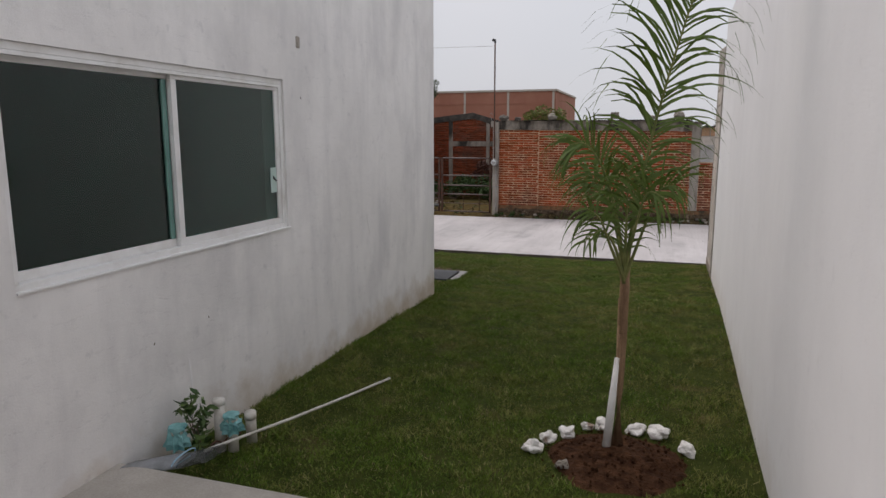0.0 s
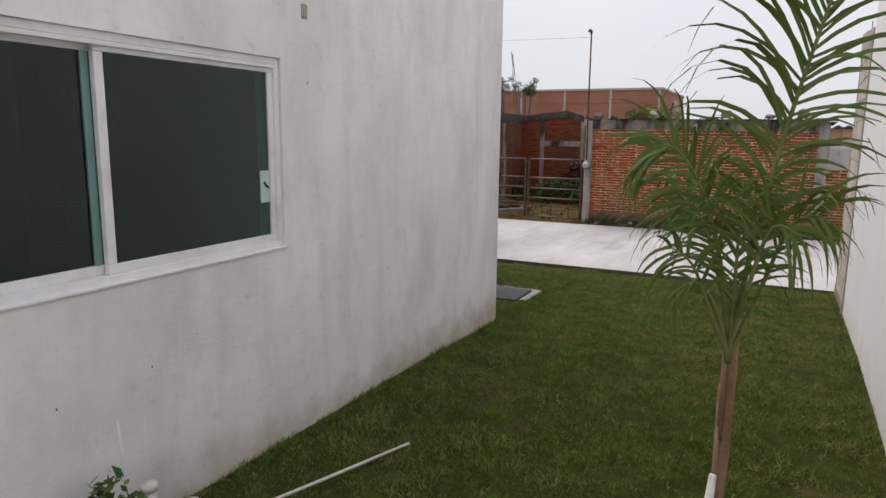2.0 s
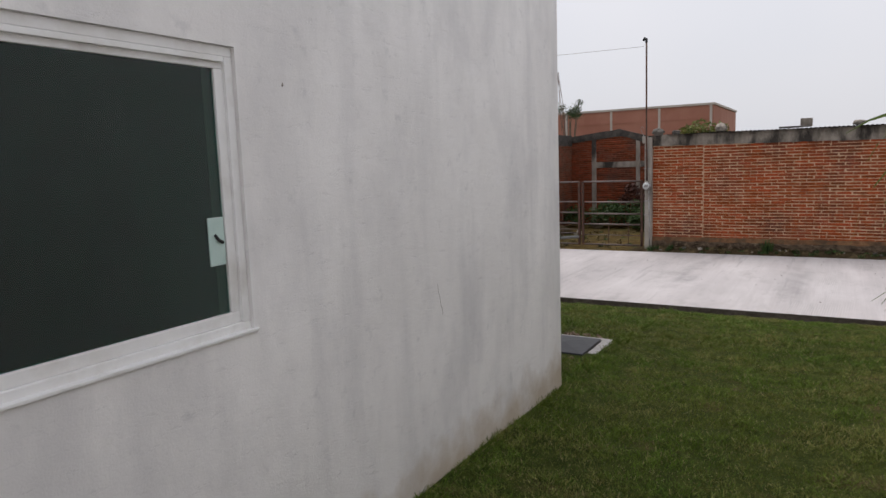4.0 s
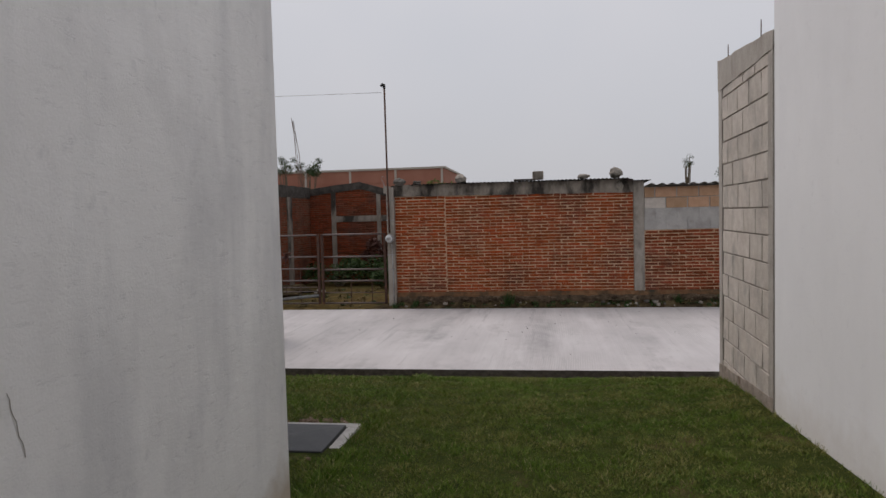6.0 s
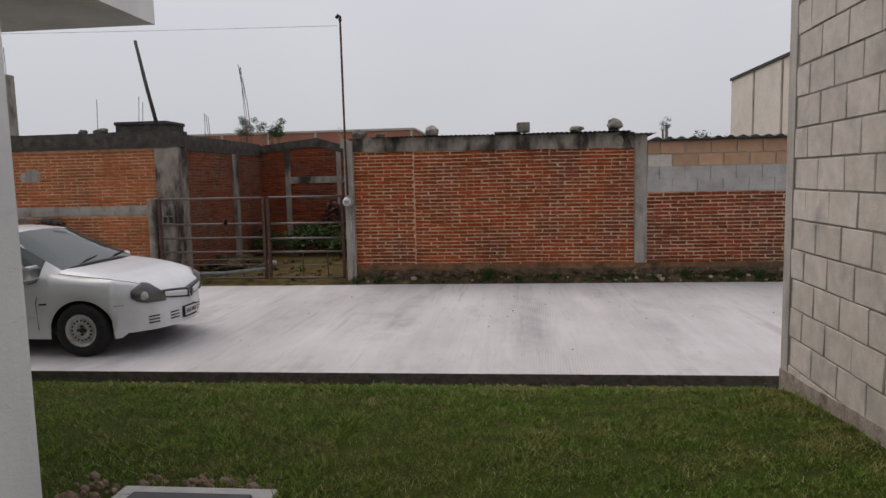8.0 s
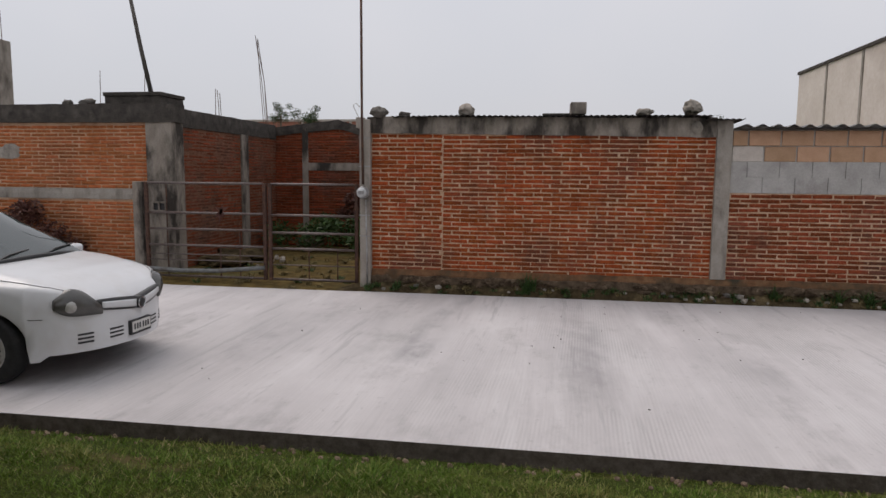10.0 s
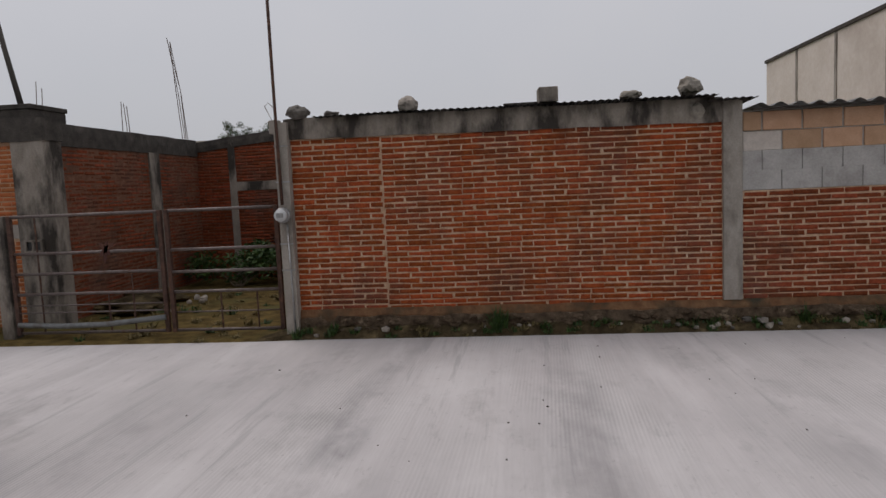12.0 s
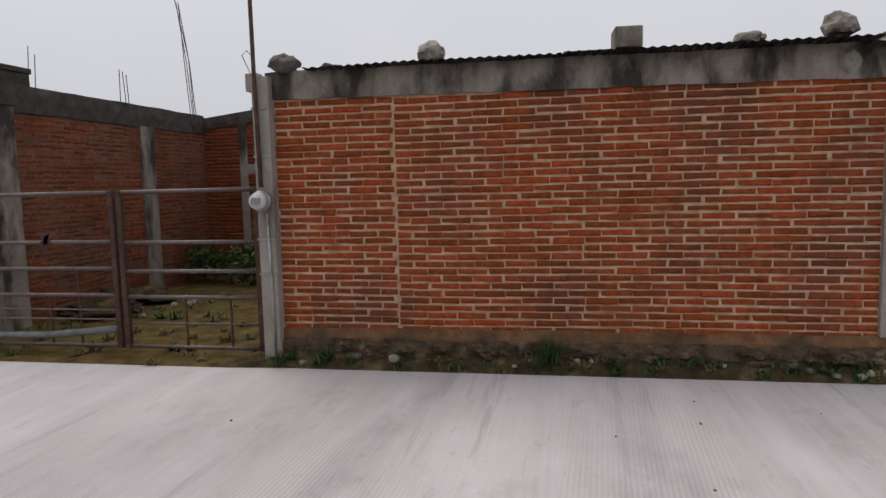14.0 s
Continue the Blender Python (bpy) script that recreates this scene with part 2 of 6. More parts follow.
def grass_material():
    """Blades: green by blade, with dry straw-coloured patches a metre or less across."""
    m, n, l, bsdf = node_material("grass_blades")
    geo = n.new("ShaderNodeNewGeometry")
    green = mix_node(n, l, geo.outputs["Random Per Island"], (0.046, 0.112, 0.009), (0.160, 0.232, 0.031))
    bright = ramp_node(n, l, noise_node(n, l, 1.1, 6, (1, 1, 1), 0.65), 0.40, 0.64)
    green = mix_node(n, l, bright, mix_node(n, l, 0.25, green, (0.040, 0.086, 0.008)), mix_node(n, l, 0.5, green, (0.125, 0.205, 0.022)))
    lush = mix_node(n, l, ramp_node(n, l, noise_node(n, l, 0.55, 4), 0.45, 0.66), green, (0.115, 0.150, 0.022))
    dry = ramp_node(n, l, noise_node(n, l, 1.9, 7, (1, 1, 1), 0.7), 0.46, 0.6)
    part_dry = n.new("ShaderNodeMath")
    part_dry.operation = "MULTIPLY"
    l.new(dry, part_dry.inputs[0])
    l.new(ramp_node(n, l, geo.outputs["Random Per Island"], 0.1, 0.45), part_dry.inputs[1])
    sep = n.new("ShaderNodeSeparateXYZ")
    l.new(geo.outputs["Position"], sep.inputs["Vector"])
    worn = n.new("ShaderNodeMath")
    worn.operation = "MULTIPLY_ADD"
    l.new(ramp_node(n, l, sep.outputs["X"], 0.05, 0.65), worn.inputs[0])
    l.new(ramp_node(n, l, noise_node(n, l, 4.5, 4), 0.46, 0.6), worn.inputs[1])
    l.new(part_dry.outputs[0], worn.inputs[2])
    worn.use_clamp = True
    straw = ramp_node(n, l, geo.outputs["Random Per Island"], 0.90, 0.93)
    col = mix_node(n, l, worn.outputs[0], lush, (0.205, 0.198, 0.058))
    col = mix_node(n, l, straw, col, (0.30, 0.26, 0.12))
    l.new(col, bsdf.inputs["Base Color"])
    bsdf.inputs["Roughness"].default_value = 0.65
    bsdf.inputs["Specular IOR Level"].default_value = 0.2
    return m


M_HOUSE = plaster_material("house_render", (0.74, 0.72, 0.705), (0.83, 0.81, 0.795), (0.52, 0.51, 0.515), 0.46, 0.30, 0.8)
M_WHITE = plaster_material("white_wall_render", (0.80, 0.797, 0.804), (0.84, 0.837, 0.844), (0.73, 0.725, 0.735), 0.25, 0.16, 0.25)
M_ROAD = road_material()
M_SLAB = surface("patio_concrete", (0.34, 0.31, 0.275), (0.42, 0.385, 0.345), 5, stain=(0.33, 0.30, 0.26), stain_scale=2.2)
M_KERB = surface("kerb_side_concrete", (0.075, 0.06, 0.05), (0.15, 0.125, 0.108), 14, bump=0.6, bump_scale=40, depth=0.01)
M_CONC = surface("old_concrete", (0.26, 0.228, 0.195), (0.36, 0.325, 0.285), 7, stretch=(1, 1, 0.45), bump=0.5, bump_scale=45, depth=0.01, stain=(0.11, 0.093, 0.078), stain_scale=3.4, stain_at=(0.5, 0.72))
M_CONC_GREY = surface("bare_grey_concrete", (0.33, 0.295, 0.26), (0.43, 0.395, 0.355), 7, stretch=(1, 1, 0.45), bump=0.5, bump_scale=45, depth=0.01, stain=(0.20, 0.18, 0.155), stain_scale=3.0, stain_at=(0.52, 0.75))
M_CONC_STAIN = surface("black_streaked_concrete", (0.20, 0.17, 0.14), (0.31, 0.27, 0.23), 8, stretch=(1, 1, 0.4), bump=0.6, bump_scale=45, depth=0.012, stain=(0.042, 0.035, 0.029), stain_scale=2.6, stain_at=(0.46, 0.6))
M_CONC_DARK = surface("mossy_black_concrete", (0.03, 0.026, 0.022), (0.075, 0.064, 0.055), 6, bump=0.6, bump_scale=40, depth=0.012, stain=(0.12, 0.105, 0.09), stain_scale=2.8, stain_at=(0.56, 0.76))
M_BRICK = surface("red_brick", (0.20, 0.038, 0.013), (0.335, 0.077, 0.022), 22, bump=0.5, bump_scale=120, depth=0.004, stain=(0.095, 0.042, 0.03), stain_scale=1.4, stain_at=(0.46, 0.74), vary=0.24, spec=0.1)
M_BRICK_ORANGE = surface("orange_brick", (0.30, 0.085, 0.03), (0.43, 0.145, 0.055), 14, bump=0.5, bump_scale=120, depth=0.004, stain=(0.19, 0.07, 0.035), stain_scale=1.1, stain_at=(0.5, 0.72), vary=0.2, spec=0.1)
M_MORTAR_ORANGE = surface("brick_dusted_mortar", (0.42, 0.25, 0.155), (0.56, 0.37, 0.255), 9, bump=0.6, bump_scale=70, depth=0.008, stain=(0.24, 0.11, 0.06), stain_scale=1.6, spec=0.1)
# dirty brick, coloured darker still for the shade of the enclosed yard
M_BRICK_DARK = surface("weathered_shaded_brick", (0.14, 0.032, 0.014), (0.25, 0.061, 0.025), 20, bump=0.5, bump_scale=120, depth=0.004, stain=(0.09, 0.058, 0.046), stain_scale=0.9, stain_at=(0.48, 0.68), vary=0.3, spec=0.1)
M_MORTAR = surface("sandy_mortar", (0.36, 0.215, 0.13), (0.58, 0.41, 0.285), 9, bump=0.6, bump_scale=70, depth=0.008, stain=(0.22, 0.10, 0.06), stain_scale=2.2, stain_at=(0.54, 0.72), spec=0.1)
# darker, redder joint mortar for the yard walls
M_MORTAR_RED = surface("dark_red_mortar", (0.13, 0.055, 0.033), (0.22, 0.115, 0.075), 10, bump=0.6, bump_scale=70, depth=0.008, stain=(0.075, 0.042, 0.03), stain_scale=1.4, spec=0.1)
M_BLOCK = surface("grey_concrete_block", (0.46, 0.405, 0.355), (0.57, 0.515, 0.46), 9, bump=0.6, bump_scale=110, depth=0.006, vary=0.09, stain=(0.34, 0.31, 0.28), stain_scale=3)
M_APRON = surface("soil_stained_cement", (0.22, 0.18, 0.148), (0.35, 0.30, 0.255), 9, bump=0.8, bump_scale=40, depth=0.012, stain=(0.12, 0.075, 0.045), stain_scale=4)
M_BLOCK_JOINT = surface("block_joint_mortar", (0.23, 0.20, 0.175), (0.33, 0.295, 0.26), 12, bump=0.7, bump_scale=60, depth=0.01)
M_ADOBE = surface("tan_block", (0.42, 0.25, 0.15), (0.50, 0.31, 0.20), 7, bump=0.4, vary=0.16)
M_CEMENT = surface("smeared_cement", (0.34, 0.325, 0.305), (0.44, 0.42, 0.40), 4, bump=0.5, bump_scale=50, depth=0.008, stain=(0.27, 0.25, 0.235), stain_scale=3)
M_DIRT = surface("dry_dirt", (0.050, 0.033, 0.012), (0.15, 0.105, 0.038), 5, bump=0.8, bump_scale=25, depth=0.03, stain=(0.09, 0.085, 0.035), stain_scale=1.2, spec=0.05)
M_LAWN = surface("lawn_thatch", (0.022, 0.034, 0.006), (0.05, 0.06, 0.013), 9, bump=0.8, bump_scale=60, depth=0.02, stain=(0.10, 0.072, 0.034), stain_scale=2.1, stain_at=(0.58, 0.74), spec=0.05)
M_FIELD = surface("far_field", (0.06, 0.085, 0.03), (0.14, 0.12, 0.06), 0.05, bump=0.0, grain=0)
M_BANK = surface("damp_bank_soil", (0.035, 0.026, 0.014), (0.085, 0.062, 0.034), 9, bump=1.0, bump_scale=30, depth=0.03, stain=(0.20, 0.15, 0.08), stain_scale=4, spec=0.05)
M_FOOT = surface("muddy_footing", (0.14, 0.068, 0.036), (0.23, 0.13, 0.07), 9, bump=0.7, bump_scale=40, depth=0.012, stain=(0.055, 0.05, 0.035), stain_scale=2.5, stain_at=(0.45, 0.65), spec=0.05)
M_RUBBLE = surface("dirty_rubble", (0.05, 0.034, 0.022), (0.14, 0.10, 0.068), 11, bump=1.0, bump_scale=35, depth=0.02, stain=(0.26, 0.20, 0.14), stain_scale=6, stain_at=(0.58, 0.7), spec=0.1)
M_SOIL = surface("turned_soil", (0.030, 0.013, 0.007), (0.085, 0.040, 0.021), 14, spec=0.05, bump=1.0, bump_scale=38, depth=0.03)
M_GRAVEL = surface("gravel_soil", (0.16, 0.105, 0.075), (0.27, 0.19, 0.14), 12, bump=0.9, bump_scale=35, depth=0.03)
M_STONE = surface("field_stone", (0.23, 0.20, 0.17), (0.37, 0.33, 0.28), 9, bump=0.6, bump_scale=40, depth=0.01, stain=(0.16, 0.145, 0.13), stain_scale=5, vary=0.15)
M_STONE_WHITE = surface("limewashed_stone", (0.72, 0.69, 0.66), (0.80, 0.78, 0.75), 9, bump=0.6, bump_scale=50, depth=0.01, stain=(0.30, 0.22, 0.17), stain_scale=7, stain_at=(0.56, 0.66))
M_STONE_DARK = surface("black_volcanic_stone", (0.07, 0.062, 0.055), (0.15, 0.135, 0.12), 9, bump=0.7, bump_scale=35, depth=0.015, stain=(0.13, 0.118, 0.10), stain_scale=7)
M_GRASS = grass_material()
M_PALM = leaf_material("palm_leaf", (0.016, 0.043, 0.008), (0.088, 0.138, 0.021), 0.4)
M_PALM_STEM = surface("palm_stem", (0.10, 0.13, 0.04), (0.20, 0.20, 0.07), 12, bump=0.2)
M_TRUNK = surface("palm_trunk_fibre", (0.20, 0.115, 0.065), (0.36, 0.23, 0.14), 11, bump=0.8, bump_scale=60, depth=0.01, stretch=(1, 1, 0.12), stain=(0.10, 0.055, 0.03), stain_scale=6)
M_LIME = surface("flaking_limewash", (0.70, 0.68, 0.66), (0.78, 0.765, 0.75), 9, bump=0.5, bump_scale=60, depth=0.006, stain=(0.24, 0.15, 0.095), stain_scale=8, stain_at=(0.55, 0.66), stretch=(1, 1, 0.3))
M_BUSH = leaf_material("shrub_leaf", (0.018, 0.045, 0.012), (0.06, 0.11, 0.025))
M_WEED = leaf_material("bright_weed_leaf", (0.03, 0.07, 0.018), (0.11, 0.17, 0.05))
M_BUSH_RED = leaf_material("dark_red_leaf", (0.06, 0.02, 0.016), (0.11, 0.045, 0.03))
M_BUSH_YEL = leaf_material("yellow_green_leaf", (0.09, 0.12, 0.025), (0.18, 0.19, 0.05))
M_TREE = leaf_material("tree_leaf", (0.02, 0.042, 0.014), (0.055, 0.09, 0.028))
M_BARK = surface("bark", (0.10, 0.075, 0.055), (0.18, 0.14, 0.10), 10, bump=0.6)
M_STRAW = leaf_material("straw_stalk", (0.11, 0.085, 0.035), (0.22, 0.17, 0.075), 0.8)
M_ALU = surface("white_window_profile", (0.74, 0.735, 0.725), (0.79, 0.785, 0.775), 6, rough=0.4, bump=0.03, stain=(0.62, 0.60, 0.57), stain_scale=4, grain=0.05, spec=0.5)
M_EDGE = surface("green_glass_edge", (0.12, 0.25, 0.22), (0.16, 0.30, 0.27), 6, rough=0.15, bump=0, grain=0, spec=0.5)
M_GLASS = glass_material("tinted_window_glass", (0.15, 0.42, 0.35))
M_LATCH = surface("latch_plastic", (0.42, 0.56, 0.52), (0.48, 0.62, 0.58), 10, rough=0.35, bump=0.02, grain=0.05, spec=0.5)
M_BLACK = surface("black_rubber", (0.012, 0.012, 0.012), (0.022, 0.022, 0.022), 20, rough=0.7, bump=0.2)
M_ROOM = surface("room_paint", (0.34, 0.36, 0.35), (0.39, 0.41, 0.40), 2, bump=0.05)
M_PIPE = surface("dull_grey_pipe", (0.13, 0.135, 0.135), (0.20, 0.205, 0.205), 9, rough=0.6, bump=0.1, stain=(0.09, 0.07, 0.055), stain_scale=5)
# rust steel coloured lighter and greyer for skylight on the gate rails
M_RAIL = surface("skylit_brown_steel", (0.10, 0.078, 0.072), (0.16, 0.125, 0.115), 18, rough=0.45, metal=0.3, bump=0.3, bump_scale=120, stain=(0.10, 0.055, 0.04), stain_scale=8, stain_at=(0.55, 0.7), spec=0.5)
M_RUST = surface("rusty_brown_steel", (0.055, 0.032, 0.026), (0.115, 0.062, 0.045), 18, rough=0.7, metal=0.3, bump=0.4, bump_scale=120, stain=(0.20, 0.10, 0.06), stain_scale=8, stain_at=(0.55, 0.7))
M_GALV = surface("galvanised_steel", (0.30, 0.30, 0.30), (0.42, 0.42, 0.415), 9, rough=0.5, metal=0.7, bump=0.1, stain=(0.16, 0.12, 0.10), stain_scale=4)
M_DARK_SHEET = surface("tarred_roof_sheet", (0.03, 0.028, 0.027), (0.075, 0.07, 0.066), 6, rough=0.8, bump=0.3, stain=(0.15, 0.125, 0.105), stain_scale=3)
M_REBAR = surface("rusted_rebar", (0.10, 0.065, 0.05), (0.17, 0.11, 0.085), 20, rough=0.8, metal=0.3, bump=0.2)
M_WOOD = surface("dark_weathered_pole", (0.045, 0.04, 0.036), (0.09, 0.08, 0.07), 9, bump=0.5, stretch=(1, 1, 0.15))
M_COVER = surface("black_polymer_cover", (0.022, 0.023, 0.026), (0.034, 0.036, 0.040), 5, rough=0.55, bump=0.12, bump_scale=160, stain=(0.07, 0.07, 0.072), stain_scale=3, spec=0.45)
M_PVC = surface("white_pvc", (0.50, 0.475, 0.43), (0.62, 0.595, 0.55), 8, rough=0.5, bump=0.05, stain=(0.34, 0.28, 0.21), stain_scale=7, stain_at=(0.55, 0.72), spec=0.4)
M_TEAL = surface("teal_plastic_wrap", (0.075, 0.25, 0.26), (0.22, 0.45, 0.45), 18, rough=0.35, bump=0.5, bump_scale=50, depth=0.01, spec=0.5)
M_BAG = surface("clear_grey_plastic_sheet", (0.26, 0.27, 0.29), (0.38, 0.39, 0.42), 14, rough=0.3, bump=0.5, bump_scale=30, depth=0.01, spec=0.5)
M_NET = surface("dark_net", (0.05, 0.055, 0.055), (0.10, 0.105, 0.105), 20, rough=0.7, bump=0.8, bump_scale=150)
for m_film, see in ((M_BAG, 0.55), (M_NET, 0.6)):
    m_film.node_tree.nodes["Principled BSDF"].inputs["Alpha"].default_value = see
M_BLUE = surface("pale_blue_rim", (0.25, 0.42, 0.55), (0.32, 0.50, 0.62), 9, rough=0.45, bump=0.05)
M_PAINT = surface("white_car_paint", (0.61, 0.615, 0.625), (0.64, 0.645, 0.655), 2, rough=0.22, bump=0.0, grain=0, stain=(0.56, 0.55, 0.54), stain_scale=2.5, spec=0.5)
M_CARGLASS = surface("car_window_glass", (0.035, 0.045, 0.045), (0.05, 0.062, 0.06), 1, rough=0.05, bump=0.0, grain=0, spec=0.6)
M_TRIM = surface("black_plastic_trim", (0.02, 0.02, 0.021), (0.035, 0.035, 0.036), 12, rough=0.5, bump=0.05, spec=0.4)
M_LAMP = surface("smoked_headlamp", (0.06, 0.058, 0.055), (0.09, 0.086, 0.08), 8, rough=0.12, bump=0, grain=0, spec=0.6)
M_CHROME = surface("chrome", (0.62, 0.62, 0.62), (0.70, 0.70, 0.70), 8, rough=0.18, metal=1.0, bump=0, grain=0)
M_RIM = surface("silver_wheel_paint", (0.40, 0.39, 0.38), (0.50, 0.49, 0.475), 8, rough=0.4, metal=0.6, bump=0.05, stain=(0.22, 0.19, 0.165), stain_scale=9)
M_PLATE = surface("plate_white", (0.55, 0.54, 0.51), (0.62, 0.61, 0.58), 8, rough=0.5, bump=0)
# brick tone paled, so the haze of distance is in the colour
M_FARBRICK = surface("hazed_far_brick", (0.31, 0.125, 0.086), (0.37, 0.16, 0.115), 0.3, bump=0, stain=(0.40, 0.19, 0.14), stain_scale=0.15, grain=0)
M_FARCONC = surface("far_concrete", (0.42, 0.36, 0.32), (0.50, 0.44, 0.40), 0.4, bump=0, grain=0)
M_PALE = surface("pale_block_wall", (0.60, 0.53, 0.47), (0.68, 0.61, 0.55), 0.8, bump=0.2, bump_scale=8, stain=(0.52, 0.45, 0.40), stain_scale=0.5)
M_METERGLASS = surface("meter_glass", (0.45, 0.46, 0.46), (0.58, 0.59, 0.59), 14, rough=0.12, bump=0, spec=0.6, grain=0)


# ---- building helpers ----
def mesh_of(bm, name, material, smooth=False):
    me = bpy.data.meshes.new(name)
    bmesh.ops.recalc_face_normals(bm, faces=bm.faces)
    bm.to_mesh(me)
    bm.free()
    for mt in material if isinstance(material, (list, tuple)) else [material]:
        me.materials.append(mt)
    if smooth:
        me.polygons.foreach_set("use_smooth", [True] * len(me.polygons))
    return me


def part(name, bm, material, parent=None, label="", smooth=False):
    ob = new(name, mesh_of(bm, name, material, smooth))
    if parent is not None:
        ob.parent = parent
    if label:
        ob["label"] = label
    return ob


def thing(name, m, label, category, group="", kind=""):
    ob = new(name)
    ob.matrix_world = m
    return tagged(ob, label, category, group, kind)


def box(x0, x1, y0, y1, z0, z1, bevel=0.0, bm=None, m=None):
    bm = bm or bmesh.new()
    vs = bmesh.ops.create_cube(bm, size=1)["verts"]
    for v in vs:
        v.co = Vector(((x0 + x1) / 2 + v.co.x * (x1 - x0), (y0 + y1) / 2 + v.co.y * (y1 - y0), (z0 + z1) / 2 + v.co.z * (z1 - z0)))
    if bevel:
        es = list({e for v in vs for e in v.link_edges})
        r = bmesh.ops.bevel(bm, geom=es, offset=bevel, segments=2, profile=0.6, affect="EDGES")
        vs = list({v for f in r["faces"] for v in f.verts} | {v for v in vs if v.is_valid})
    if m is not None:
        bmesh.ops.transform(bm, matrix=m, verts=vs)
    return bm


def rod(p, q, r0, r1=None, seg=10, bm=None):
    """A round bar from p to q."""
    bm = bm or bmesh.new()
    p, q = Vector(p), Vector(q)
    d = q - p
    turn = d.to_track_quat("Z", "Y").to_matrix().to_4x4()
    bmesh.ops.create_cone(bm, cap_ends=True, segments=seg, radius1=r0, radius2=r0 if r1 is None else r1, depth=d.length,
                          matrix=Matrix.Translation((p + q) / 2) @ turn)
    return bm


def tube(points, r, seg=8, bm=None):
    """A bent round bar through the points."""
    bm = bm or bmesh.new()
    pts = [Vector(p) for p in points]
    rings = []
    for i, p in enumerate(pts):
        d = (pts[min(i + 1, len(pts) - 1)] - pts[max(i - 1, 0)]).normalized()
        q = d.to_track_quat("Z", "Y")
        rr = r[i] if isinstance(r, (list, tuple)) else r
        rings.append([bm.verts.new(p + q @ Vector((rr * math.cos(a), rr * math.sin(a), 0))) for a in [2 * math.pi * k / seg for k in range(seg)]])
    for a, b in zip(rings, rings[1:]):
        for k in range(seg):
            bm.faces.new((a[k], a[(k + 1) % seg], b[(k + 1) % seg], b[k]))
    bm.faces.new(rings[0][::-1])
    bm.faces.new(rings[-1])
    return bm


def rock(sx, sy, sz, seed, rough=0.28, sub=2, flat=True):
    """An irregular stone standing on z = 0."""
    bm = bmesh.new()
    bmesh.ops.create_icosphere(bm, subdivisions=sub, radius=0.5)
    off = Vector((seed * 7.3, seed * 3.1, seed * 1.7))
    for v in bm.verts:
        k = 1 + rough * 1.6 * noise.noise(v.co * 2.2 + off) + rough * 0.7 * noise.noise(v.co * 5 + off)
        v.co = Vector((v.co.x * sx * k, v.co.y * sy * k, v.co.z * sz * k))
    if flat:
        low = min(v.co.z for v in bm.verts)
        for v in bm.verts:
            v.co.z = max(v.co.z - low - 0.12 * sz, 0)
    return bm


def stuff_mesh(name, verts, faces, material):
    me = bpy.data.meshes.new(name)
    me.from_pydata(verts, [], faces)
    me.materials.append(material)
    return new(name, me)


def quads_mesh(name, quads, material):
    """Many loose quads, given as an array of n x 4 x 3."""
    q = np.asarray(quads, dtype=np.float32)
    k = len(q)
    me = bpy.data.meshes.new(name)
    me.vertices.add(4 * k)
    me.vertices.foreach_set("co", q.reshape(-1))
    me.loops.add(4 * k)
    me.loops.foreach_set("vertex_index", np.arange(4 * k, dtype=np.int32))
    me.polygons.add(k)
    me.polygons.foreach_set("loop_start", np.arange(0, 4 * k, 4, dtype=np.int32))
    me.polygons.foreach_set("loop_total", np.full(k, 4, dtype=np.int32))
    me.update()
    me.validate()
    me.materials.append(material)
    return me


# ---- ground levels ----
LEVELS = ((-60.0, -0.22), (2.4, -0.22), (3.5, -0.27), (5.8, -0.31), (7.5, -0.385), (9.0, -0.465), (10.0, -0.505), (11.2, -0.58), (11.6, -0.69), (11.88, -0.755),
          (17.0, -0.76), (17.1, -0.66), (17.2, -0.57), (17.3, -0.48), (17.42, -0.6), (20.0, -0.62), (40.0, -0.65), (3000.0, -0.65))
ROAD_Z, ROAD_NEAR, ROAD_FAR = -0.64, 11.87, 17.12


def wall_rise(x, y):
    """The lawn climbs a little towards the boundary wall."""
    return 0.075 * np.clip((x + 0.9) / 1.6, 0, 1) * np.clip((y - 5.0) / 2.5, 0, 1) * np.clip((11.75 - y) / 1.6, 0, 1)


def ground_z(x, y):
    z = float(np.interp(y, [a for a, b in LEVELS], [b for a, b in LEVELS]))
    if x < -4.2 and 17.0 < y < 17.6:
        z = -0.62
    z += float(wall_rise(x, y))
    return z


